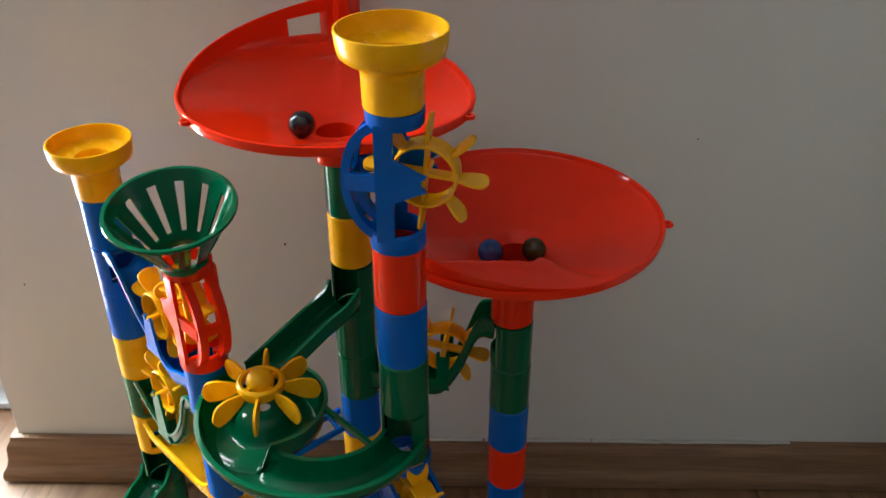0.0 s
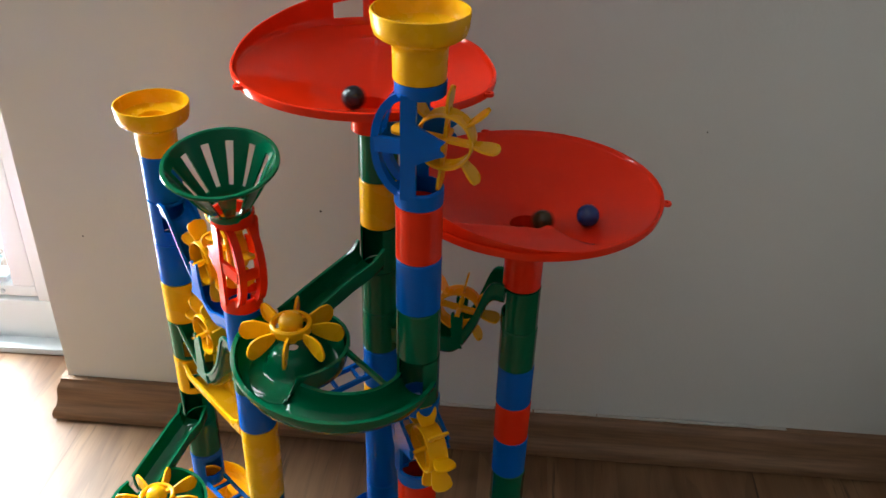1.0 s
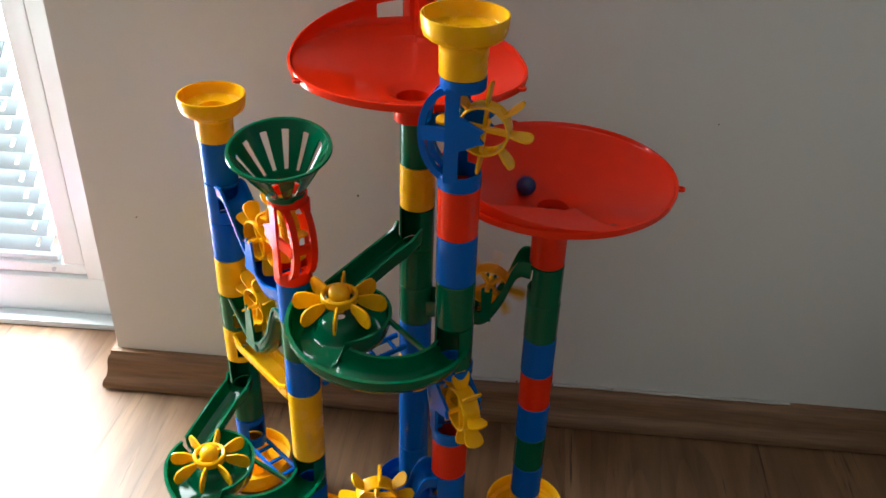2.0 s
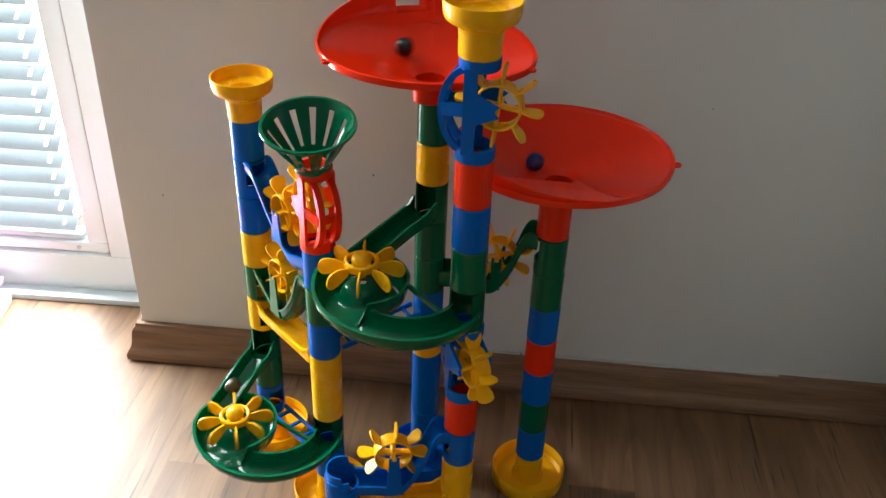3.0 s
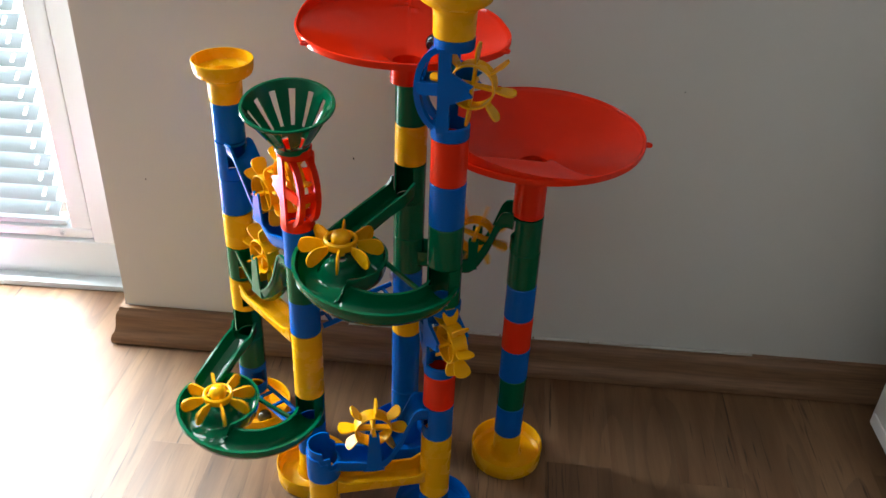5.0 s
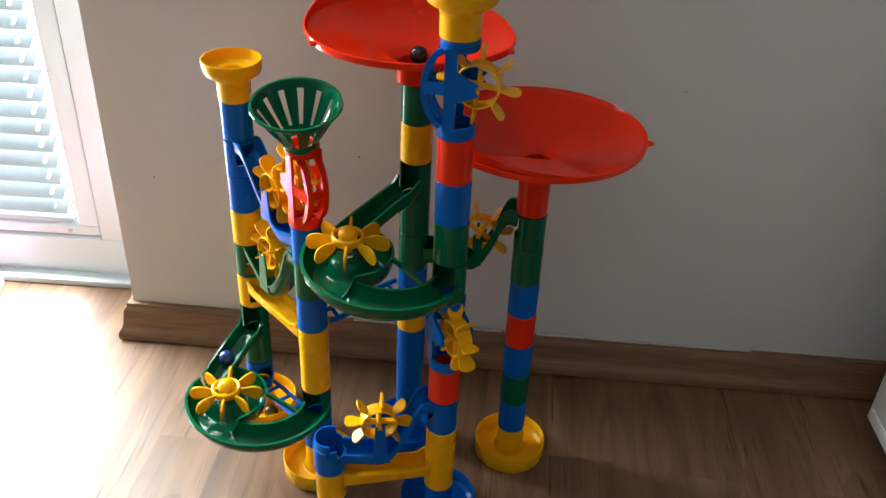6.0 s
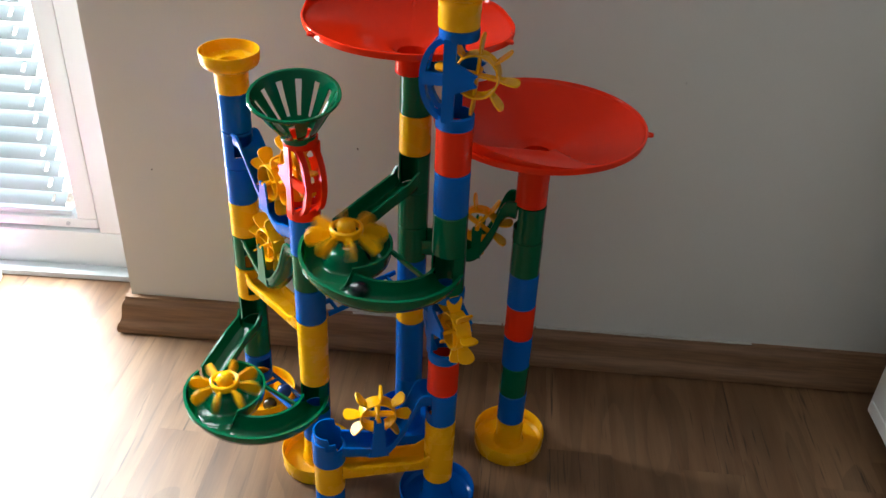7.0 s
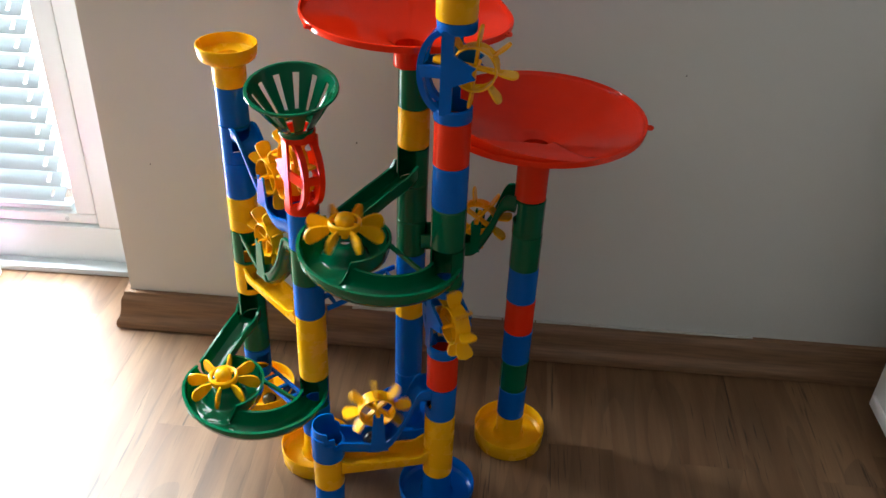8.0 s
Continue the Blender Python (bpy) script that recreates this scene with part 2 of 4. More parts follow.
def box(bm, x0, x1, y0, y1, z0, z1, bevel=0.0):
    vs = [bm.verts.new((x, y, z)) for x in (x0, x1) for y in (y0, y1) for z in (z0, z1)]
    fs = [bm.faces.new([vs[i] for i in q]) for q in ((0, 1, 3, 2), (4, 6, 7, 5), (0, 4, 5, 1), (2, 3, 7, 6), (0, 2, 6, 4), (1, 5, 7, 3))]
    if bevel:
        es = {e for f in fs for e in f.edges}
        bmesh.ops.bevel(bm, geom=list(es), offset=bevel, segments=2, affect="EDGES", profile=0.6)
    return bm


def rod(bm, a, b, r, seg=10, r2=None):
    """A round bar from a to b."""
    a, b = Vector(a), Vector(b)
    q = (b - a).to_track_quat("Z", "Y")
    r2 = r if r2 is None else r2
    ra = [bm.verts.new(a + q @ Vector((r * math.cos(TAU * j / seg), r * math.sin(TAU * j / seg), 0))) for j in range(seg)]
    rb = [bm.verts.new(b + q @ Vector((r2 * math.cos(TAU * j / seg), r2 * math.sin(TAU * j / seg), 0))) for j in range(seg)]
    for j in range(seg):
        k = (j + 1) % seg
        bm.faces.new((ra[j], ra[k], rb[k], rb[j]))
    bm.faces.new(ra[::-1])
    bm.faces.new(rb)
    return bm


def bar(bm, pts, w, h, up=(0, 0, 1)):
    """A square-section bar swept along points: w across, h along up."""
    up = Vector(up)
    P = [Vector(p) for p in pts]
    rings = []
    for i, p in enumerate(P):
        d = (P[min(i + 1, len(P) - 1)] - P[max(i - 1, 0)]).normalized()
        s = d.cross(up).normalized()
        n = s.cross(d).normalized()
        rings.append([bm.verts.new(p + s * (w / 2 * a) + n * (h / 2 * b)) for a, b in ((-1, -1), (1, -1), (1, 1), (-1, 1))])
    for a, b in zip(rings, rings[1:]):
        for j in range(4):
            k = (j + 1) % 4
            bm.faces.new((a[j], a[k], b[k], b[j]))
    bm.faces.new(rings[0][::-1])
    bm.faces.new(rings[-1])
    return bm


def channel(bm, pts, width, depth, t=0.0016, flat=False, inner=None, round_n=8, lip=0.0024, belly=0.55):
    """A gutter swept along points (its floor line), open above."""
    P = [Vector(p) for p in pts]
    if flat:
        prof = [(-0.5, 1), (-0.5, 0.35), (-0.42, 0.08), (-0.2, 0), (0.2, 0), (0.42, 0.08), (0.5, 0.35), (0.5, 1)]
    else:
        prof = [(-0.5, 1)] + [(-0.5 * math.cos(math.pi * k / round_n), belly - belly * math.sin(math.pi * k / round_n)) for k in range(round_n + 1)] + [(0.5, 1)]
    S, W = [], []
    for i, p in enumerate(P):
        d = P[min(i + 1, len(P) - 1)] - P[max(i - 1, 0)]
        d.z = 0
        S.append(Vector((d.y, -d.x, 0)).normalized())
    wd = width if callable(width) else (lambda i: width)
    dp = depth if callable(depth) else (lambda i: depth)

    def fi(i, j):
        u, w = prof[j]
        if inner and u < 0:
            w *= inner(i)
        return P[i] + S[i] * (u * wd(i)) + Vector((0, 0, w * dp(i)))

    def fo(i, j):
        u, w = prof[j]
        x = u * (wd(i) + 2 * t)
        low = t * (1 - min(1, w / 0.5)) if w < 0.5 else 0
        if inner and u < 0:
            w *= inner(i)
        return P[i] + S[i] * x + Vector((0, 0, w * dp(i) - low))

    shell(bm, len(P) - 1, len(prof) - 1, fo, fi, None, closed=False)
    if lip:
        e = len(prof) - 1
        bar(bm, [fo(i, e) - Vector((0, 0, 0.0006)) for i in range(len(P))], lip, lip)
        first = 0
        while inner and first < len(P) - 1 and inner(first) < 0.7:
            first += 1
        bar(bm, [fo(i, 0) - Vector((0, 0, 0.0006)) for i in range(first, len(P))], lip, lip)
    return bm


def smooth_path(keys, n):
    """Points along a Catmull-Rom curve through keys."""
    K = [Vector(k) for k in keys]
    K = [K[0] * 2 - K[1]] + K + [K[-1] * 2 - K[-2]]
    out = []
    for s in range(len(K) - 3):
        a, b, c, d = K[s:s + 4]
        for i in range(n):
            u = i / n
            out.append(0.5 * (2 * b + (c - a) * u + (2 * a - 5 * b + 4 * c - d) * u * u + (3 * b - a - 3 * c + d) * u ** 3))
    out.append(K[-2])
    return out


def empty(name, label, category, group="", kind="", at=None):
    e = new(name)
    e.empty_display_size = 0.02
    if at is not None:
        e.matrix_basis = at
    return tagged(e, label, category, group, kind)


# ---- plan ----
H = 0.0415          # one tube module
TR = 0.0157         # tube radius
COL = dict(R=(0.292, 0.850), F=(0.216, 0.755), B=(0.174, 0.867), G=(0.077, 0.802), L=(-0.0095, 0.892), S=(0.1035, 0.728))


def zk(k):
    return H * (k + 1)


# a column's lean in x: per metre of height, from which height, below it or above it
LEANS = dict(R=(-0.0136, 0.33, -1), G=(-0.0150, 0.17, 1), F=(-0.0080, 0.20, 1))


def at_col(c, k=0):
    slope, level, side = LEANS.get(c, (0.0, 0.0, 1))
    off = slope * (zk(k) - level) if (zk(k) - level) * side > 0 else 0.0
    return (COL[c][0] + off, COL[c][1], zk(k))


# ---- room ----
WX, WY, WT = -0.212, 1.019, -1.2   # the wall's corner and its turn
setting = lambda ob: tagged(ob, kind="structure")

bm = bmesh.new()
box(bm, 0, 2.3, 0, 0.30, 0, 2.5, 0.004)
w = part("wall_north", bm, WALL, at=pose(WX, WY, 0, 0, 0, WT))
tagged(w, "grey-beige painted plaster wall behind the toy", "wall", kind="structure")

bm = bmesh.new()
box(bm, -2.0, WX + 0.02, 1.20, 1.32, 2.12, 2.5)
setting(part("wall_above_window", bm, WALL))
bm = bmesh.new()
box(bm, -2.0, -1.62, 1.20, 1.32, 0, 2.12)
setting(part("wall_beside_window", bm, WALL))
# west, east and south walls: out of view, darkened to lower the fill
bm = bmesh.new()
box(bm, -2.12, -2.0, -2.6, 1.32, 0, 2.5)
setting(part("wall_west", bm, LOW_BOUNCE))
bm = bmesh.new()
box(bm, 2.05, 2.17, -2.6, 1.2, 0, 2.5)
setting(part("wall_east", bm, LOW_BOUNCE))
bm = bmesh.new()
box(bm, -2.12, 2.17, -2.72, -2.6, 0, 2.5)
setting(part("wall_south", bm, LOW_BOUNCE))
bm = bmesh.new()
box(bm, -2.12, 2.4, -2.72, 1.35, 2.5, 2.6)
setting(part("ceiling", bm, CEIL))

# floor slab with planks on it
bm = bmesh.new()
box(bm, -2.12, 2.4, -2.72, 1.35, -0.06, -0.0016)
floor = part("floor", bm, OAK, smooth=False)
tagged(floor, "light brown oak laminate floor", "floor", kind="structure")

# skirting: a moulded profile, mitred round the corner into the window bay
def skirting():
    prof = [(0.0, 0.0), (0.019, 0.0), (0.0195, 0.006), (0.018, 0.012), (0.0145, 0.017), (0.0125, 0.024), (0.0115, 0.032), (0.011, 0.039), (0.009, 0.045), (0.0065, 0.048), (0.006, 0.052), (0.0, 0.053)]
    b = bmesh.new()
    ends = []
    for (x, dx) in ((0.0, -1), (2.2, 0)):
        ends.append([b.verts.new((x + dx * d * 1.0, -d, z)) for d, z in prof])
    ends.insert(0, [b.verts.new((-d, 0.16, z)) for d, z in prof])
    for p, q in zip(ends, ends[1:]):
        for j in range(len(prof)):
            k = (j + 1) % len(prof)
            b.faces.new((p[j], p[k], q[k], q[j]))
    b.faces.new(ends[0])
    b.faces.new(ends[-1][::-1])
    o = part("baseboard", b, SKIRT, at=pose(WX, WY, 0.0022, 0, 0, WT))
    return tagged(o, "brown wood-grain moulded skirting board along the wall", "skirting board", kind="structure")


skirting()


def paint_bead():
    """The uneven edge of wall paint along the top of the skirting."""
    rnd = random.Random(9)
    b = bmesh.new()
    x = 0.30
    while x < 0.80:
        n = rnd.uniform(0.02, 0.07)
        if rnd.random() < (0.8 if x < 0.68 else 0.45):
            lo = 0.0556 + rnd.uniform(-0.0005, 0.0004)
            bar(b, [(x + n * u / 4, -0.0030 - rnd.uniform(0, 0.0006), lo + rnd.uniform(0, 0.0006)) for u in range(5)], 0.0040, 0.0010)
        x += n * rnd.uniform(0.8, 1.05)
    o = part("trim", b, CAULK, at=pose(WX, WY, 0, 0, 0, WT))
    tagged(o, "uneven white paint edge on top of the skirting", "paint edge", kind="structure")


paint_bead()
for lx, lz, r in ((0.309, 0.296, 0.0010), (0.056, 0.248, 0.0008), (0.671, 0.405, 0.0006)):
    bm = bmesh.new()
    bmesh.ops.create_icosphere(bm, subdivisions=2, radius=r)
    for v in bm.verts:
        v.co.y *= 0.25
        v.co.z *= 1.5
    part("dent", bm, BLACK, w, "small dark chip in the wall", at=pose(lx, -0.0001, lz))

# ---- window: a balcony door in a bay ----
def window():
    y0 = 1.142
    e = empty("window_1", "white plastic balcony door with closed glass and blinds", "window", kind="structure")
    b = bmesh.new()
    box(b, -1.62, WX + 0.03, y0, y0 + 0.06, 0.0, 0.066, 0.003)
    box(b, -0.300, WX + 0.03, y0, y0 + 0.06, 0.066, 2.12, 0.003)
    box(b, -1.62, -1.54, y0, y0 + 0.06, 0.066, 2.12, 0.003)
    box(b, -1.54, -0.30, y0, y0 + 0.06, 2.05, 2.12, 0.003)
    part("window_frame", b, PVC, e)
    b = bmesh.new()
    s = 0.004
    box(b, -1.538, -0.302, y0 + s, y0 + 0.05, 0.070, 0.086, 0.003)
    box(b, -0.331, -0.302, y0 + s, y0 + 0.05, 0.086, 2.046, 0.003)
    box(b, -1.538, -1.50, y0 + s, y0 + 0.05, 0.086, 2.046, 0.003)
    box(b, -1.50, -0.331, y0 + s, y0 + 0.05, 2.01, 2.046, 0.003)
    part("sash", b, PVC, e)
    b = bmesh.new()
    box(b, -1.50, -0.331, y0 + 0.034, y0 + 0.038, 0.086, 2.01)
    g = part("pane", b, PANE, e, smooth=False)
    g.visible_shadow = False
    b = bmesh.new()
    box(b, -1.62, WX + 0.02, y0 - 0.026, y0 - 0.001, 0.0, 0.010, 0.003)
    part("threshold", b, SILL, e)
    b = bmesh.new()
    rod(b, (-0.345, y0 + 0.006, 0.078), (-0.345, y0 + 0.0015, 0.078), 0.003)
    part("screw", b, SILL, e)
    return e


window()


def blinds():
    y0 = 1.157
    e = empty("venetian_blind", "white horizontal slatted blind hanging before the glass", "blind")
    xs, ys = (-0.5, 0.0, 0.479, 0.484, 0.5), (-0.0122, -0.0065, 0.0065, 0.0122)
    b = shell(bmesh.new(), 4, 3, lambda i, j: (xs[i], ys[j], 0.0025 - 20 * ys[j] ** 2), lambda i, j: (xs[i], ys[j], 0.0016 - 20 * ys[j] ** 2), lambda i, j: not (i == 2 and j == 1), closed=False)
    first = None
    z = 0.1122
    while z < 1.98:
        if first is None:
            ob = part("slat", b, SLAT, e)
            ob.matrix_basis = pose(-0.845, y0, z, 36, 0, 0)
            first = ob
        else:
            ob = new("slat", first.data)
            ob.parent = e
            ob.matrix_basis = pose(-0.845, y0, z, 36 + random.uniform(-2, 2), 0, 0)
        z += 0.0247
    b = bmesh.new()
    box(b, -1.345, -0.338, y0 - 0.008, y0 + 0.008, 0.0885, 0.0965, 0.002)
    part("bottom_rail", b, SLAT, e)


blinds()

# bright outdoors beyond the glass
bm = bmesh.new()
box(bm, -3.4, 1.0, 2.4, 2.42, -0.8, 3.4)
tagged(part("backdrop", bm, OUT, smooth=False), "pale bright overcast daylight outdoors", "backdrop", kind="structure")


# ---- furniture at the edges ----
def cabinet():
    e = empty("white_cabinet", "white lacquered low cabinet on black castors", "cabinet", at=pose(0.737, 0.915, 0))
    b = bmesh.new()
    box(b, 0, 0.42, -0.40, 0, 0.032, 0.62, 0.002)
    part("body", b, CAB, e)
    b = bmesh.new()
    box(b, -0.002, 0.010, -0.39, -0.006, 0.036, 0.052, 0.001)
    part("plinth_strip", b, CAB, e)
    for x, y in ((0.016, -0.085), (0.39, -0.085), (0.016, -0.36), (0.39, -0.36)):
        b = bmesh.new()
        rod(b, (x - 0.008, y, 0.0155), (x + 0.008, y, 0.0155), 0.015, 18)
        rod(b, (x, y, 0.018), (x, y, 0.033), 0.006, 10)
        part("castor", b, BLACK, e)


cabinet()


def white_box():
    e = empty("storage_box", "white box with a pink lid edge by the door", "box", at=pose(-0.436, 1.055, 0, 0, 0, 6))
    b = bmesh.new()
    box(b, -0.10, 0.0, -0.12, 0.055, 0.0, 0.022, 0.003)
    part("body", b, CAB, e)
    b = bmesh.new()
    box(b, -0.11, -0.014, -0.11, 0.075, 0.0225, 0.030, 0.002)
    part("lid", b, PINK, e, "pink plastic lid")


white_box()

# ---- the marble run ----
run = empty("marble_run", "red, yellow, blue and green plastic marble run towers", "toy", at=pose(0, 0, 0))


def tube_profile(h, r=TR, t=0.0017):
    return [(r - 0.0007, 0.0), (r, 0.0007), (r, h - 0.0007), (r - 0.0007, h), (r - t, h), (r - t, 0.0)]


MESHES = {}


def tube(c, k, mat, n=1):
    key = (mat.name, n)
    if key not in MESHES:
        ob = part("tube", lathe(bmesh.new(), tube_profile(H * n - 0.0004)), mat, run)
        MESHES[key] = ob.data
    else:
        ob = new("tube", MESHES[key])
        ob.parent = run
    ob.matrix_basis = pose(*at_col(c, k), 0, 0, random.uniform(0, 360))
    return tagged(ob, ("long " if n > 1 else "") + mat.name.replace("_", " ") + " tube section")


def gap_tube(name, c, k, mat, aim, half=48, lo=0.12, hi=0.85, n=1, parent=None, label=""):
    """A tube with a side opening towards aim (degrees)."""
    h = H * n - 0.0004
    seg, nu = 40, 12
    r, t = TR, 0.0017

    def zz(i):
        return (0.0007 if i == 0 else h - 0.0007 if i == nu else h * i / nu)

    def f(rad):
        return lambda i, j: (rad * math.cos(TAU * j / seg), rad * math.sin(TAU * j / seg), zz(i))

    def mask(i, j):
        a = (360 * (j + 0.5) / seg - aim + 180) % 360 - 180
        return not (abs(a) < half and lo <= (i + 0.5) / nu <= hi)

    return part(name, shell(bmesh.new(), nu, seg, f(r), f(r - t), mask), mat, parent or run, label or mat.name.replace("_", " ") + " tube with a side opening", at=pose(*at_col(c, k)))


def base(x, y, mat):
    prof = [(0.0, 0.0), (0.0392, 0.0), (0.0403, 0.0015), (0.0412, 0.0205), (0.0408, 0.0215), (0.0400, 0.0215), (0.0394, 0.0205), (0.0392, 0.0075), (0.036, 0.0045), (0.026, 0.004), (0.0185, 0.006), (0.0165, 0.010), (0.0155, 0.020), (0.0152, H - 0.0006), (0.0120, H - 0.0006), (0.0115, 0.012), (0.0, 0.010)]
    return part("base", lathe(bmesh.new(), prof, 48, closed=False), mat, run, mat.name.replace("_", " ") + " base dish", at=pose(x, y, 0))


def cup(c, k, up=0.0):
    prof = [(0.0160, 0.0), (0.0164, 0.001), (0.0168, 0.0185), (0.0176, 0.0215), (0.0200, 0.0240), (0.0248, 0.0262), (0.0276, 0.0285), (0.0288, 0.0325), (0.0296, 0.0410), (0.0293, 0.0420), (0.0283, 0.0420),
            (0.0274, 0.0345), (0.0258, 0.0318), (0.020, 0.0306), (0.0125, 0.0298), (0.0115, 0.0280), (0.0115, 0.0)]
    x, y, z = at_col(c, k)
    return part("catch_cup", lathe(bmesh.new(), prof, 48), YEL, run, at=pose(x, y, z + up))


# -- paddle wheels --
def leaf(x0, x1, w0, w1, droop=0.0):
    """A rounded paddle in the plane of x (outwards) and z (along the axle)."""
    p = bmesh.new()
    n = 14
    out = []
    for i in range(n + 1):
        u = i / n
        w = w0 + (w1 - w0) * min(1, u * 1.9) ** 0.8
        if u > 0.74:
            q = (u - 0.74) / 0.26
            w *= math.sqrt(max(0.03, 1 - q * q))
        out.append((x0 + (x1 - x0) * u, w, -droop * u))
    loop = [(x, c + w) for x, w, c in out] + [(x, c - w) for x, w, c in out[::-1]]
    th = 0.0008
    top = [p.verts.new((x, th, z)) for x, z in loop]
    bot = [p.verts.new((x, -th, z)) for x, z in loop]
    m = len(loop)
    for i in range(n):
        p.faces.new((top[i], top[i + 1], top[m - 2 - i], top[m - 1 - i]))
        p.faces.new((bot[i], bot[m - 1 - i], bot[m - 2 - i], bot[i + 1]))
    for i in range(m):
        k = (i + 1) % m
        p.faces.new((top[i], bot[i], bot[k], top[k]))
    return p


def wheel_meshes():
    b = bmesh.new()
    # ring, spokes and axle about local z
    lathe(b, [(0.0170, -0.0072), (0.0180, -0.0076), (0.0186, -0.0070), (0.0186, 0.0070), (0.0180, 0.0076), (0.0170, 0.0072)], 32)
    for a in range(4):
        c, s = math.cos(TAU * a / 4), math.sin(TAU * a / 4)
        bar(b, [(0, 0, 0), (0.0168 * c, 0.0168 * s, 0)], 0.0022, 0.007)
    rod(b, (0, 0, -0.013), (0, 0, 0.013), 0.0022, 10)
    wheel = b
    d = bmesh.new()
    lathe(d, [(0.0, 0.0140), (0.0032, 0.0136), (0.0064, 0.0118), (0.0084, 0.0088), (0.0090, 0.0050), (0.0084, 0.0010), (0.0, 0.0006)], 28, closed=False)
    return wheel, leaf(0.0178, 0.0350, 0.0042, 0.0078), d, leaf(0.0150, 0.0388, 0.0030, 0.0080, 0.0035)


_w, _p, _d, _q = wheel_meshes()
WHEEL_ME = PADDLE_ME = DOME_ME = SPIN_ME = PETAL_ME = None
WHEELS = {}


def paddle_wheel(key, centre, axis, spin=0.0, dome=False):
    """A wheel with eight paddles; axis: where its local z points. Turned later by motions()."""
    global WHEEL_ME, PADDLE_ME, DOME_ME, SPIN_ME, PETAL_ME
    q = Vector(axis).to_track_quat("Z", "Y").to_matrix().to_4x4()
    m = Matrix.Translation(centre) @ q
    if dome:
        if SPIN_ME is None:
            g = lathe(bmesh.new(), [(0.0118, 0.0008), (0.0150, -0.0010), (0.0158, 0.0020), (0.0155, 0.0056), (0.0140, 0.0068), (0.0122, 0.0060)], 40)
            for a in range(4):
                c, sn = math.cos(TAU * (a + 0.5) / 4), math.sin(TAU * (a + 0.5) / 4)
                bar(g, [(0, 0, 0.003), (0.0130 * c, 0.0130 * sn, 0.0035)], 0.0032, 0.003)
            rod(g, (0, 0, -0.012), (0, 0, 0.004), 0.0035, 12)
            ob = part("paddle_wheel", g, YEL, run)
            SPIN_ME = ob.data
        else:
            ob = new("paddle_wheel", SPIN_ME)
            ob.parent = run
    elif WHEEL_ME is None:
        ob = part("paddle_wheel", _w, YEL, run)
        WHEEL_ME = ob.data
    else:
        ob = new("paddle_wheel", WHEEL_ME)
        ob.parent = run
    ob.matrix_basis = m @ pose(0, 0, 0, 0, 0, spin)
    for i in range(8):
        if dome:
            if PETAL_ME is None:
                pd = part("paddle", _q, YEL, ob)
                PETAL_ME = pd.data
            else:
                pd = new("paddle", PETAL_ME)
                pd.parent = ob
        elif PADDLE_ME is None:
            pd = part("paddle", _p, YEL, ob)
            PADDLE_ME = pd.data
        else:
            pd = new("paddle", PADDLE_ME)
            pd.parent = ob
        pd.matrix_basis = pose(0, 0, 0, 0, 0, 45 * i)
    if dome:
        if DOME_ME is None:
            dm = part("hub", _d, YEL, ob)
            DOME_ME = dm.data
        else:
            dm = new("hub", DOME_ME)
            dm.parent = ob
    WHEELS[key] = (ob, m, spin)
    return ob


# -- dishes --
DISH_Z = dict(R=0.3885, B=0.4762)


def bowl_height(r):
    """Height of the dish's floor over its drain at radius r."""
    u = max(0.0, (r - 0.0135) / 0.081)
    return 0.003 * min(1, u * 10) + 0.0255 * u ** 1.05 + 0.0025 * u ** 5


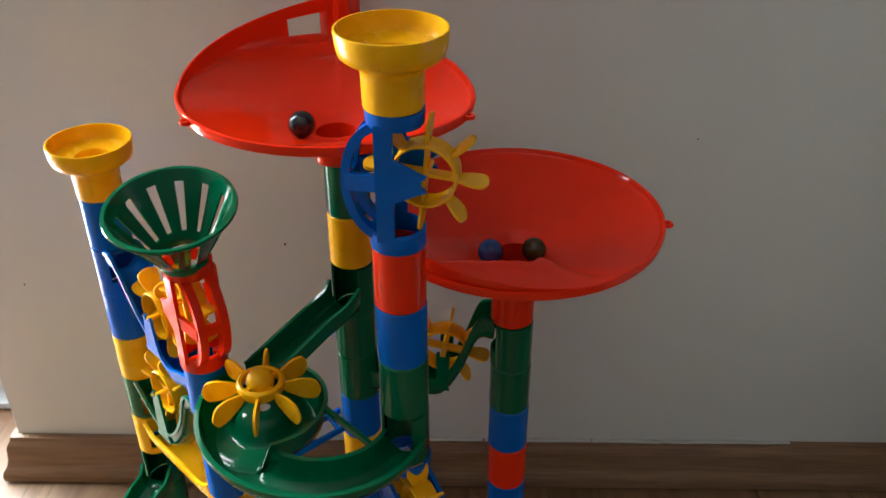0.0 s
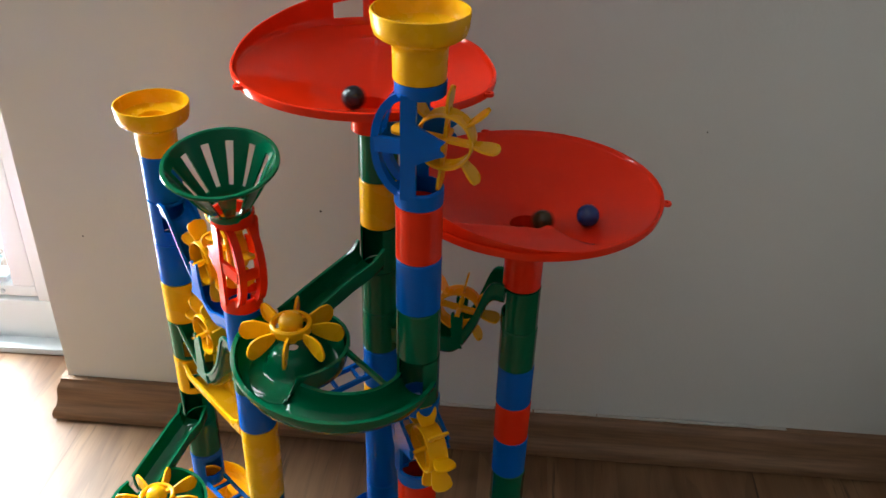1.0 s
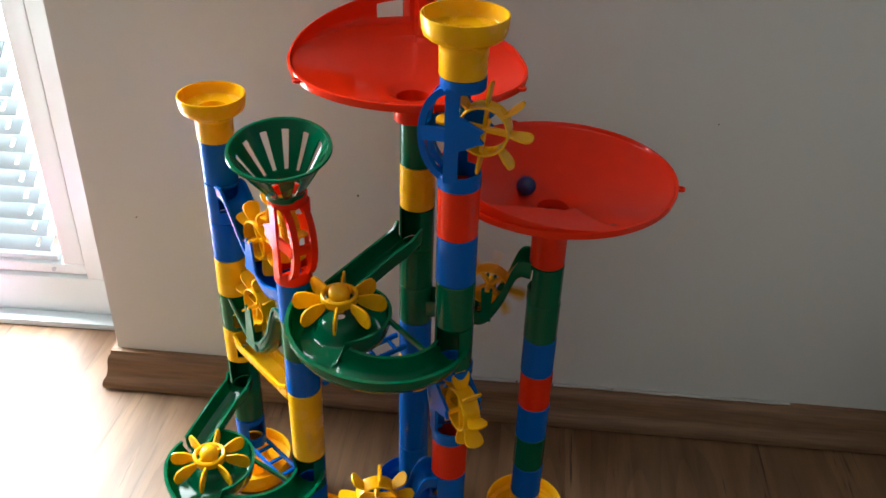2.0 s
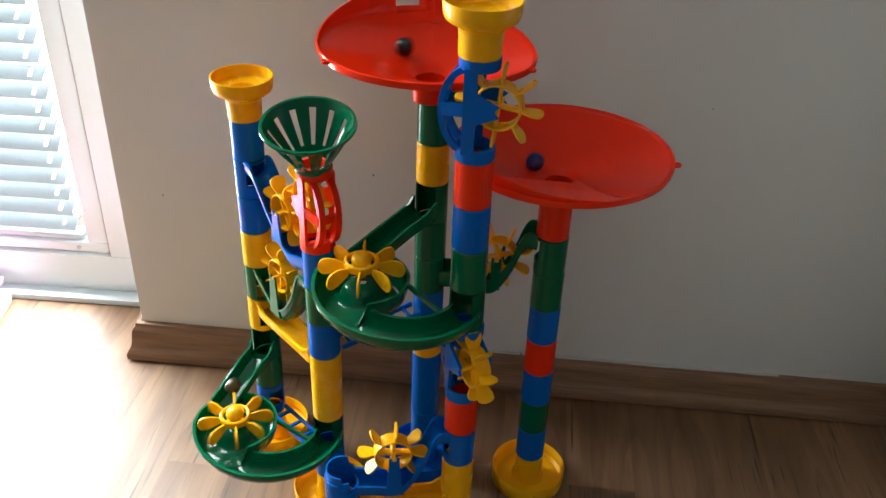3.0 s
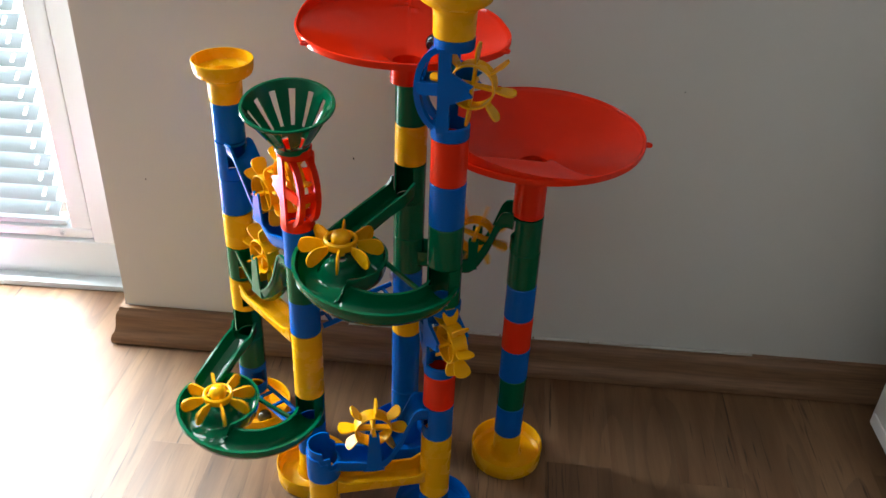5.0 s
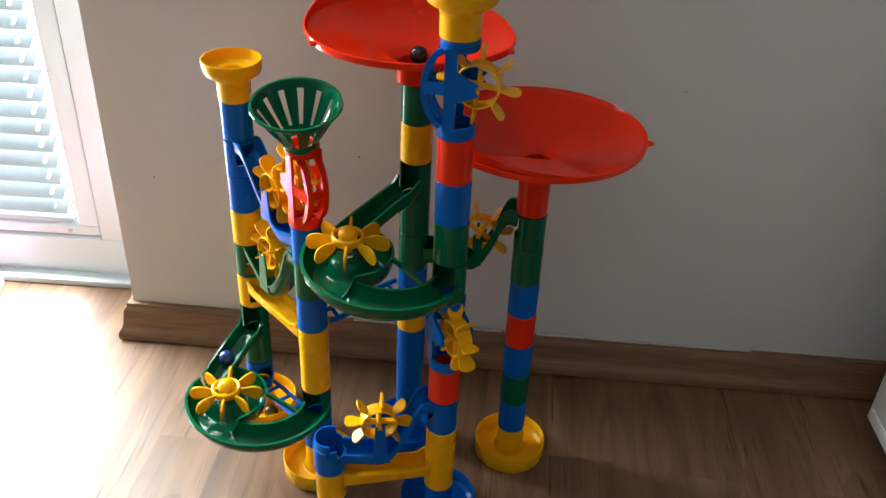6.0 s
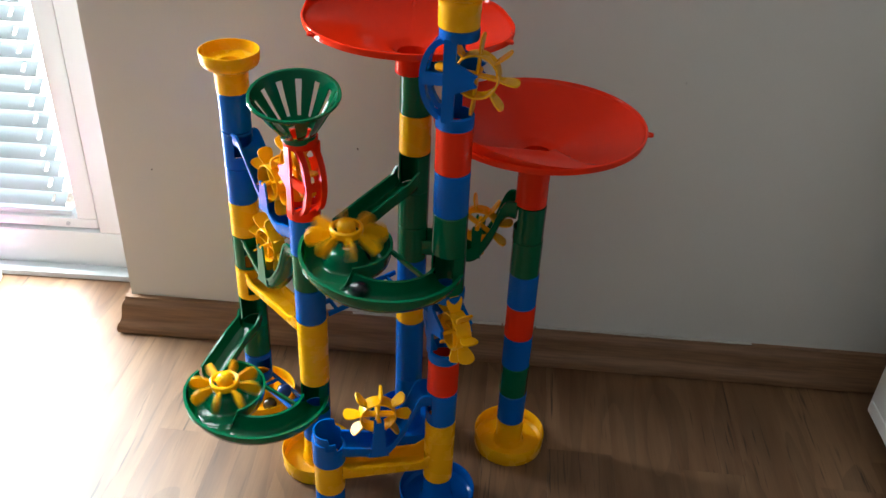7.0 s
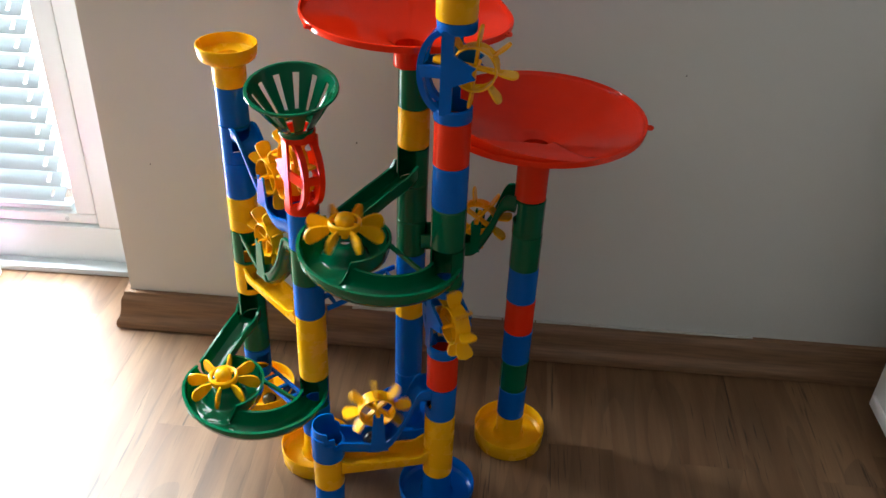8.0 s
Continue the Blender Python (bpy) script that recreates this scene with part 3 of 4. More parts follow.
def dish(x, y, z, zc, inlet, name_label, hole=False, climb=96, shelf=False):
    """A wide shallow funnel: drain at z over a tube that ends at zc, fed by a tube at inlet; its wall climbs round to that tube, with a lane inside it."""
    R0, rim, ni, seg = 0.0135, 0.0345, 36, 144
    ia = math.degrees(math.atan2(inlet[1] - y, inlet[0] - x))
    zin = zc + H - z

    def turn(j):
        return (360 * j / seg - ia + 8) % 360 - 8

    def step(v):
        v = min(1.0, max(0.0, v))
        return v * v * (3 - 2 * v)

    def tuck(d):
        """The wall draws in towards the inlet on the far side of the second lug."""
        return 1 - 0.13 * step(((d + 360) % 360 - 232) / 50) if hole else 1.0

    def ledge(h, r, d):
        """A raised lane along a chord from the inlet, with a crest at its inner edge."""
        l, w = r * math.cos(radians(d)), r * math.sin(radians(d))
        edge = w - (0.031 - 0.045 * min(1, max(0, (l - 0.045) / 0.045)))
        if edge < 0 or l < 0.020:
            return h
        top = zin + 0.010 - 0.012 * (1 - l / 0.09) + 0.0025 * math.exp(-((edge - 0.012) / 0.010) ** 2)
        return h + max(0.0, top - h) * step(edge / 0.012) * step((l - 0.020) / 0.016)

    def point(i, j, t):
        d = turn(j)
        near = max(0.0, 1 - max(0, d) / climb) ** 1.1 if d > -7 else 0.0
        lane = zin + 0.004 - 0.008 * max(0, d) / 58 if -7 < d < 58 and not shelf else 0.0
        if i <= ni:
            u = i / ni
            r = R0 + (0.0945 - R0) * u
            h = bowl_height(r)
            if u > 0.76:
                h = max(h, lane)
            if shelf and t == 0.0:
                h = ledge(h, r, d)
        else:
            u = (i - ni) / 6
            r = 0.0945 + 0.003 * u ** 0.5
            low = max(bowl_height(0.0945), lane)
            if shelf and t == 0.0:
                low = ledge(low, 0.0945, d)
            top = rim + (zin + (0.019 if shelf else H) - rim) * near
            h = low + (top - low) * u
        a = radians(360 * j / seg)
        r += t * min(1, i / ni) * (0.7 if i > ni else 1)
        r *= 1 - (1 - tuck(d)) * min(1, i / ni)
        return (x + r * math.cos(a), y + r * math.sin(a), z + h - t * max(0.0, 1 - i / (ni + 1)))

    def mask(i, j):
        return not (hole and i in (ni - 1, ni, ni + 1, ni + 2, ni + 3) and 3 < turn(j) < 20)

    b = shell(bmesh.new(), ni + 6, seg, lambda i, j: point(i, j, 0.0018), lambda i, j: point(i, j, 0.0), mask)
    lathe(b, [(R0, -0.0012), (TR - 0.0004, -0.0008), (TR - 0.0002, zc - z + 0.0002), (TR - 0.002, zc - z + 0.0002)], 32, (x, y, z))
    d = part("dish", b, RED, run, name_label)
    for a in (ia + 124, ia - 124) if hole else (ia + 120, ia - 120):
        c = Vector((x + 0.1012 * math.cos(radians(a)), y + 0.1012 * math.sin(radians(a)), z + rim - 0.0015))
        part("lug", lathe(bmesh.new(), [(0.0016, -0.0012), (0.0036, -0.0012), (0.0040, 0.0), (0.0036, 0.0012), (0.0016, 0.0012)], 16, c), RED, d)
    edge = lathe(bmesh.new(), [(0.0962, rim - 0.0062), (0.0990, rim - 0.0058), (0.1000, rim - 0.0015), (0.0996, rim + 0.0002), (0.0984, rim + 0.0005), (0.0966, rim - 0.002)], 96, (x, y, z))
    for v in edge.verts:
        f = tuck((math.degrees(math.atan2(v.co.y - y, v.co.x - x)) - ia + 8) % 360 - 8)
        v.co.x, v.co.y = x + (v.co.x - x) * f, y + (v.co.y - y) * f
    part("rim", edge, RED, d)
    part("inlet", lathe(bmesh.new(), tube_profile(H - 0.0004), 40, (inlet[0], inlet[1], z + zin)), RED, d)
    return d


# -- trough with a paddle wheel between two columns --
def trough(a, ka, b_, kb, mat, key, spin, keep=(0.5, 0.006), marks=(0.34, 0.5, 0.72), end_up=0.006, label="", lift=0.002, deep=0.0165, foot=0.0105):
    """Leaves column a at module ka by a steep shoulder, dips under a wheel and runs into column b at module kb."""
    A, B = Vector((*COL[a], 0)), Vector((*COL[b_], 0))
    d = (B - A).normalized()
    L = (B - A).length
    aim = math.degrees(math.atan2(d.y, d.x))
    start = gap_tube("exit_tube", a, ka, mat, aim, 42, 0.3, 0.95)
    zs, ze = zk(ka) + 0.024, zk(kb) + end_up
    zm = zk(kb) + lift
    keys = [A + d * (TR - 0.003) + Vector((0, 0, zs)), A + d * (TR + 0.009) + Vector((0, 0, zs - 0.002)), A + d * (L * marks[0]) + Vector((0, 0, zs * 0.42 + zm * 0.58)),
            A + d * (L * marks[1]) + Vector((0, 0, zm)), A + d * (L * marks[2]) + Vector((0, 0, zm + 0.0015)), B - d * (TR - 0.003) + Vector((0, 0, ze))]
    pts = smooth_path(keys, 6)
    n = len(pts) - 1
    ch = channel(bmesh.new(), pts, 0.0215, lambda i: deep + 0.005 * abs(i / n - 0.5))
    t = part("trough", ch, mat, run, label)
    # two forks that carry the axle
    s = Vector((d.y, -d.x, 0))
    mid = A + d * (L * keep[0])
    axz = zm + keep[1] + 0.030
    floor_z = min(pts, key=lambda q: (q.xy - mid.xy).length).z
    for sg in (-1, 1):
        f = bmesh.new()
        p = mid + s * (0.0125 * sg)
        # a tapered plate with a slot for the axle in its top
        top = axz + 0.003 - floor_z
        outline = [(-foot, 0.008), (-foot * 0.75, 0.014), (-0.0052, top - 0.006), (-0.0050, top - 0.001), (-0.0042, top), (-0.0026, top), (-0.0020, top - 0.0035),
                   (0.0020, top - 0.0035), (0.0026, top), (0.0042, top), (0.0050, top - 0.001), (0.0052, top - 0.006), (foot * 0.75, 0.014), (foot, 0.008)]
        near = [f.verts.new(p - s * 0.0011 + d * u + Vector((0, 0, floor_z + w))) for u, w in outline]
        far = [f.verts.new(p + s * 0.0011 + d * u + Vector((0, 0, floor_z + w))) for u, w in outline]
        f.faces.new(near)
        f.faces.new(far[::-1])
        for i in range(len(outline)):
            k = (i + 1) % len(outline)
            f.faces.new((near[i], far[i], far[k], near[k]))
        part("fork", f, mat, t)
    if key:
        paddle_wheel(key, mid + Vector((0, 0, axz)), s, spin)
    return t


def ladder_track(a, ka, b_, kb, mat):
    """An open track: two rails and rungs between two columns."""
    A, B = Vector((*COL[a], zk(ka) + 0.018)), Vector((*COL[b_], zk(kb) + 0.006))
    d = Vector((B.x - A.x, B.y - A.y, 0)).normalized()
    s = Vector((d.y, -d.x, 0))
    t = bmesh.new()
    P, Q = A + d * (TR - 0.001), B - d * (TR - 0.001)
    for sg in (-1, 1):
        bar(t, [P + s * 0.0095 * sg, Q + s * 0.0095 * sg], 0.0025, 0.005)
    for u in (0.12, 0.36, 0.62, 0.88):
        c = P.lerp(Q, u)
        bar(t, [c - s * 0.0095 - Vector((0, 0, 0.001)), c + s * 0.0095 - Vector((0, 0, 0.001))], 0.003, 0.003)
    return part("ladder_track", t, mat, run)


def ramp(a, ka, b_, kb, mat, za=0.019, zb=0.021):
    """A straight flat-floored chute from column a down to column b."""
    A, B = Vector((*COL[a], zk(ka) + za)), Vector((*COL[b_], zk(kb) + zb))
    d = Vector((B.x - A.x, B.y - A.y, 0)).normalized()
    pts = [A + d * (TR - 0.003) + (B - A) * 0, *[A.lerp(B, u) for u in (0.2, 0.35, 0.5, 0.65, 0.8)], B - d * (TR - 0.003)]
    pts[0].z, pts[-1].z = A.z, B.z
    return part("ramp", channel(bmesh.new(), pts, 0.022, lambda i: 0.013 if 0 < i < 6 else 0.02, flat=True), mat, run)


# -- spiral with a spinner --
def spiral(a, ka, hub, e, ke, key, spin, zb, rise=0.0):
    """Chute from column a at module ka to a round bowl with a spinner, then a curved arm into column e at module ke."""
    A, E, C = Vector((*COL[a], 0)), Vector((*COL[e], 0)), Vector((*hub, 0))
    d = (C - A).normalized()
    s = Vector((d.y, -d.x, 0))
    aim = math.degrees(math.atan2(d.y, d.x))
    # floor line of the curved arm
    ae = (E - C).normalized()
    n = Vector((ae.y, -ae.x, 0))
    zo = zk(ke) + 0.006
    a0, b0 = (0.0262 + (E - C).length) / 2, 0.0570
    O = C - ae * 0.0262 + ae * a0
    pts = []
    for q in range(49):
        u = q / 48
        th = math.pi * (-0.02 + 0.985 * u)
        p = O - ae * (a0 * math.cos(th)) + n * (b0 * math.sin(th))
        pts.append(Vector((p.x, p.y, zb - 0.0008 + (zo - zb + 0.0008) * u)))
    # where its inner edge leaves the bowl
    leave, inner_edge = 20, None
    for q in range(10, 40):
        g = (pts[q + 1] - pts[q - 1]).to_2d().normalized()
        inner_edge = pts[q].to_2d() + Vector((-g.y, g.x)) * 0.0138
        if (inner_edge - C.to_2d()).length > 0.0412:
            leave = q
            break
    away = (inner_edge - C.to_2d()).normalized()
    turned = math.degrees(math.atan2(away.y, away.x))
    top = part("spiral_chute", spiral_bowl(C, zb, E, aim + 180, turned), GRN, run, "green spiral chute with a bowl")
    gap_tube("exit_tube", a, ka, GRN, aim, 44, 0.10, 1.1)
    # straight chute, tangent to the bowl
    end = C - d * 0.024 + s * 0.025
    P0 = A + d * (TR - 0.004)
    zs = zk(ka) + 0.006
    keys = [Vector((P0.x, P0.y, zs)), Vector((P0.x, P0.y, zs)) + d * 0.012 + Vector((0, 0, -0.001)), *[Vector((*(P0.lerp(end, u)).xy, zs + (zb + 0.003 - zs) * u)) for u in (0.3, 0.55, 0.8, 1.0)]]
    part("chute", channel(bmesh.new(), keys, 0.023, lambda i: 0.020 if i < 1 else 0.0155, flat=True), GRN, top)
    part("arm", channel(bmesh.new(), pts, lambda i: 0.0285 - 0.005 * (i / 48) ** 2, lambda i: 0.0212 - 0.005 * (i / 48), inner=lambda i: min(1, max(0.04, (i - leave + 4) / 5)), round_n=12, lip=0.0032, belly=0.93), GRN, top)
    st = bmesh.new()
    bar(st, [C + ae * 0.0405 + Vector((0, 0, zb + 0.0200)), E - ae * 0.018 + n * 0.020 + Vector((0, 0, zo + 0.0145))], 0.003, 0.004)
    part("strut", st, GRN, top)
    end_aim = math.degrees(math.atan2((-ae * 0.6 + n).y, (-ae * 0.6 + n).x))
    gap_tube("end_tube", e, ke, GRN, end_aim, 52, 0.05, 1.1)
    paddle_wheel(key, C + Vector((0, 0, zb + 0.025 + rise)), (0, 0, 1), spin, dome=True)


def spiral_bowl(C, zb, E, back, leave):
    """Hill, gutter and a wall that opens where the arm leaves and where the chute comes in."""
    prof = [(0.0045, 0.0165), (0.0110, 0.0160), (0.0150, 0.0140), (0.0178, 0.0100), (0.0198, 0.0050), (0.0222, 0.0014), (0.0250, 0.0003), (0.0335, 0.0003), (0.0378, 0.0040), (0.0398, 0.0110), (0.0408, 0.0210)]
    ea = math.degrees(math.atan2(E.y - C.y, E.x - C.x))
    seg, flat = 72, 7
    gone = (leave - ea + 180) % 360 - 180

    def f(t):
        def g(i, j):
            d = (360 * j / seg - ea + 180) % 360 - 180
            k = 1.0
            if d < gone:
                k = max(0.0, 1 - min((d + 180) / 10, (gone - d) / 12))
            m = (360 * j / seg - back + 180) % 360 - 180
            if 12 < m < 62:
                k = max(0.12, 1 - min(m - 12, 62 - m) / 6)
            r, z = prof[i]
            if i > flat:
                z = z * k - (1 - k) * 0.0007 * (i - flat)
            a = radians(360 * j / seg)
            r += t * i / 10
            return (C.x + r * math.cos(a), C.y + r * math.sin(a), zb + z - t * max(0, 1 - i / 11))
        return g

    b = shell(bmesh.new(), len(prof) - 1, seg, f(0.0016), f(0.0))
    for lo, hi in ((ea + gone, back + 12), (back + 62, ea + 184)):
        hi += 360 * math.ceil((lo - hi) / 360)
        lip = []
        for q in range(33):
            a = radians(lo + (hi - lo) * q / 32)
            lip.append((C.x + 0.0416 * math.cos(a), C.y + 0.0416 * math.sin(a), zb + 0.0205))
        bar(b, lip, 0.0026, 0.0026)
    return b


# -- wheel frames in a column, two modules high --
def wheel_frame(c, k, mat, out_deg, key, spin, off=0.019, lift=0.0, tall=0.0):
    """Two rings joined by posts, side plates and a bow; the wheel hangs half out on the out_deg side."""
    x, y, z0 = at_col(c, k)
    h = 2 * H - 0.0004 + tall
    o = Vector((math.cos(radians(out_deg)), math.sin(radians(out_deg)), 0))
    s = Vector((-o.y, o.x, 0))
    C = Vector((x, y, 0))
    b = bmesh.new()
    lathe(b, [(TR - 0.002, 0), (TR + 0.0004, 0), (TR + 0.0008, 0.0015), (TR + 0.0006, 0.0105), (TR - 0.0005, 0.0115), (TR - 0.002, 0.0115)], 40, (x, y, z0))
    f = part("wheel_frame", b, mat, run, "open frame round a paddle wheel")
    part("collar", lathe(bmesh.new(), [(TR - 0.002, h - 0.009), (TR - 0.0004, h - 0.009), (TR + 0.0006, h - 0.0075), (TR + 0.0006, h), (TR - 0.002, h)], 40, (x, y, z0)), mat, f)
    axz = z0 + h * 0.5 + lift
    ax = C + o * off
    for sg in (-1, 1):
        p = bmesh.new()
        q = C + s * (0.0147 * sg) - o * 0.003
        bar(p, [q + Vector((0, 0, z0 + 0.008)), q + Vector((0, 0, z0 + h - 0.006))], 0.010, 0.0028, s)
        # pointed plate that holds the axle
        pl = [(-0.004, -0.016), (-0.004, 0.016), (off - 0.001, 0.0062), (off + 0.0035, 0.0045), (off + 0.0005, 0.0015), (off + 0.0005, -0.0015), (off + 0.0035, -0.0045), (off - 0.001, -0.0062)]
        va = [p.verts.new(C + o * u + s * (0.0135 * sg) + Vector((0, 0, axz + w))) for u, w in pl]
        vb = [p.verts.new(C + o * u + s * (0.0162 * sg) + Vector((0, 0, axz + w))) for u, w in pl]
        p.faces.new(va)
        p.faces.new(vb[::-1])
        for i in range(len(pl)):
            j = (i + 1) % len(pl)
            p.faces.new((va[i], vb[i], vb[j], va[j]))
        part("side_plate", p, mat, f)
    # two bows side by side, bridged at mid height
    for sg in (-1, 1):
        w = bmesh.new()
        arc = []
        for i in range(21):
            t = math.pi * (i / 20 - 0.5)
            arc.append(C - o * (0.005 + 0.0215 * math.cos(t)) + s * (0.0080 * sg) + Vector((0, 0, axz - lift + (h / 2 - 0.008) * math.sin(t))))
        bar(w, arc, 0.0050, 0.0058, s)
        part("bow", w, mat, f)
    r = bmesh.new()
    bar(r, [C - o * 0.0255 - s * 0.0065 + Vector((0, 0, axz - lift)), C - o * 0.0255 + s * 0.0065 + Vector((0, 0, axz - lift))], 0.003, 0.008)
    bar(r, [C - o * 0.0260 + s * 0.010 + Vector((0, 0, axz - lift)), C - o * 0.004 + s * 0.0145 + Vector((0, 0, axz - lift * 0.4))], 0.003, 0.010)
    bar(r, [C - o * 0.0260 - s * 0.010 + Vector((0, 0, axz - lift)), C - o * 0.004 - s * 0.0145 + Vector((0, 0, axz - lift * 0.4))], 0.003, 0.010)
    part("cross_bar", r, mat, f)
    paddle_wheel(key, ax + Vector((0, 0, axz)), -s if s.y > 0 else s, spin)
    return f


def net(c, k):
    """A slotted green catching funnel."""
    seg, nu = 72, 20
    hh = 0.044

    def rad(i):
        u = i / nu
        if u < 0.12:
            return TR + 0.0006
        v = (u - 0.12) / 0.88
        return TR + 0.0006 + 0.0230 * v ** 0.88

    def f(dr):
        return lambda i, j: ((rad(i) - dr) * math.cos(TAU * j / seg), (rad(i) - dr) * math.sin(TAU * j / seg), hh * i / nu)

    def mask(i, j):
        return not (3 < i < 17 and j % 6 in (0, 1))

    b = shell(bmesh.new(), nu, seg, f(0), f(0.0016), mask)
    lathe(b, [(0.0388, hh - 0.0026), (0.0402, hh - 0.0026), (0.0412, hh - 0.001), (0.0408, hh + 0.0006), (0.0384, hh + 0.0006), (0.0376, hh - 0.001)], 72)
    return part("slotted_funnel", b, GRN, run, "green slotted funnel", at=pose(at_col(c, k)[0], COL[c][1] - 0.001, zk(k), 11, 0, 0))


# column R
base(*at_col("R", -1)[:2], YEL)
for k, m in ((0, BLU), (1, GRN), (2, BLU), (3, RED), (4, BLU), (5, GRN)):
    tube("R", k, m)
trough("R", 6, "B", 5, GRN, "RB", 10, (0.42, 0.0135), (0.31, 0.45, 0.68), lift=0.007, deep=0.0195, foot=0.0052)
tube("R", 7, RED)
dish(*COL["R"], DISH_Z["R"], zk(8), at_col("F", 9)[:2], "wide red dish", climb=60, shelf=True)
# column F
base(*COL["F"], BLU)
tube("F", 0, YEL, 2)
tube("F", 3, RED)
wheel_frame("F", 4, BLU, -62, "F2", 12, 0.021, 0.008)
tube("F", 7, GRN)
tube("F", 8, BLU)
wheel_frame("F", 10, BLU, -12, "F1", -5, 0.0165, 0.0047, 0.001)
cup("F", 12, 0.001)
# column B
base(*COL["B"], BLU)
tube("B", 0, BLU)
tube("B", 1, BLU, 2)
tube("B", 3, YEL)
tube("B", 4, BLU)
tube("B", 6, GRN)
tube("B", 5, GRN)
tube("B", 8, YEL)
tube("B", 9, GRN)
dish(COL["B"][0] - 0.005, COL["B"][1] - 0.002, DISH_Z["B"], zk(10), (0.1632, 0.985), "wide red dish with a raised back", True)
spiral("B", 7, (0.1205, 0.766), "F", 6, "M", 3, zk(6) + 0.014, 0.0085)
# column G
base(*COL["G"], YEL)
tube("G", 0, BLU)
tube("G", 2, YEL, 2)
tube("G", 4, BLU)
tube("G", 6, BLU)
wheel_frame("G", 7, RED, 128, "C", 10, 0.0135, 0.0035)
net("G", 9)
# column L
base(*COL["L"], YEL)
gap_tube("exit_tube", "L", 0, BLU, -46, 34, 0.35, 0.85)
tube("L", 1, GRN)
spiral("L", 2, (-0.0175, 0.786), "G", 1, "L", 3, zk(1) + 0.014)
gap_tube("exit_tube", "L", 3, YEL, -46, 44, 0.15, 0.75)
ramp("L", 3, "G", 3, YEL)
tube("L", 5, YEL)
tube("L", 6, BLU)
trough("L", 7, "G", 6, BLU, "LG1", 26, (0.539, 0.0195), (0.42, 0.66, 0.80))
trough("G", 5, "L", 4, GRN, "LG2", 8, (0.586, 0.0205), (0.32, 0.5, 0.68), 0.024)
gap_tube("end_tube", "L", 4, GRN, -46, 40, 0.05, 0.75)
tube("L", 8, BLU)
cup("L", 9)
ladder_track("B", 4, "G", 4, BLU)
ladder_track("G", 0, "L", 0, BLU)
# column S
tube("S", -1, BLU)
gap_tube("exit_tube", "S", 0, YEL, 14, 44, 0.3, 0.9)
ramp("S", 0, "F", 0, YEL)


def stepped_tube(aim, r, steps):
    """A tube whose rim steps down towards aim: rows of half angle and height."""
    seg = 60

    def f(rad):
        def g(i, j):
            a = abs((360 * j / seg - aim + 180) % 360 - 180)
            h = next((v for lim, v in steps if a < lim), steps[-1][1])
            return (rad * math.cos(TAU * j / seg), rad * math.sin(TAU * j / seg), h * i / 4)
        return g

    return shell(bmesh.new(), 4, seg, f(r), f(r - 0.0015))


open_tube = part("open_tube", stepped_tube(-4, TR, ((48, 0.0215), (78, 0.0330), (181, H - 0.0004))), BLU, run, "open-topped blue tube with a stepped rim", at=pose(*at_col("S", 1)))
part("sleeve", stepped_tube(-4, TR + 0.0015, ((58, 0.0180), (90, 0.0260), (181, H - 0.010))), BLU, open_tube)
trough("F", 2, "S", 1, BLU, "FS", 6, (0.566, 0.024))


# ---- marbles ----
def marble(mat, label):
    b = bmesh.new()
    bmesh.ops.create_uvsphere(b, u_segments=28, v_segments=18, radius=0.0086)
    o = part("marble", b, mat)
    return tagged(o, label, "marble", "marbles in the run")


black_marble = marble(M_BLACK, "shiny black glass marble rolling in the red dish")
blue_marble = marble(M_BLUE, "dark blue glass marble rolling in the red dish")
brown_marble = marble(M_BROWN, "dark brown glass marble rolling in the red dish")

# ---- floor strips ----
def planks():
    wdt, length, gap = 0.0775, 0.385, 0.00004
    laid = pose(0.343, 0.831, 0, 0, 0, -2.2)
    ends = {0: 0.012, 2: 0.0, -6: -0.016}
    rnd = random.Random(4)

    def plank_mesh(l):
        b = bmesh.new()
        box(b, gap, wdt - gap, gap, l - gap, -0.0015, 0.0, 0.00012)
        me = bpy.data.meshes.new("plank")
        b.to_mesh(me)
        b.free()
        me.materials.append(OAK)
        return me

    whole = plank_mesh(length)
    for i in range(-18, 13):
        shift = ends.get(i, rnd.uniform(-0.3, 0.1) % length)
        for j in range(-4, 3):
            y = shift + j * length
            if y > 0.47:
                continue
            o = new("plank", plank_mesh(0.50 - y) if y + length > 0.50 else whole)
            o.parent = floor
            o.matrix_basis = laid @ pose(i * wdt, y, 0)


planks()

# ---- what moves ----
def roll_pose(p, travelled):
    """A marble at p, turned as far as it has rolled."""
    return pose(p[0], p[1], p[2], -travelled * 40, travelled * 15, 0)


def orbit(c, knots):
    """Round a dish: rows of seconds, angle and distance from the drain."""
    x, y = COL[c] if c == "R" else (COL["B"][0] - 0.005, COL["B"][1] - 0.002)
    rows = []
    for (t0, a0, r0), (t1, a1, r1) in zip(knots, knots[1:]):
        n = max(1, math.ceil(abs(a1 - a0) / 30))
        for q in range(n):
            u = q / n
            a, r = radians(a0 + (a1 - a0) * u), r0 + (r1 - r0) * u
            rows.append((t0 + (t1 - t0) * u, (x + r * math.cos(a), y + r * math.sin(a), DISH_Z[c] + bowl_height(r) + 0.0090)))
    return rows


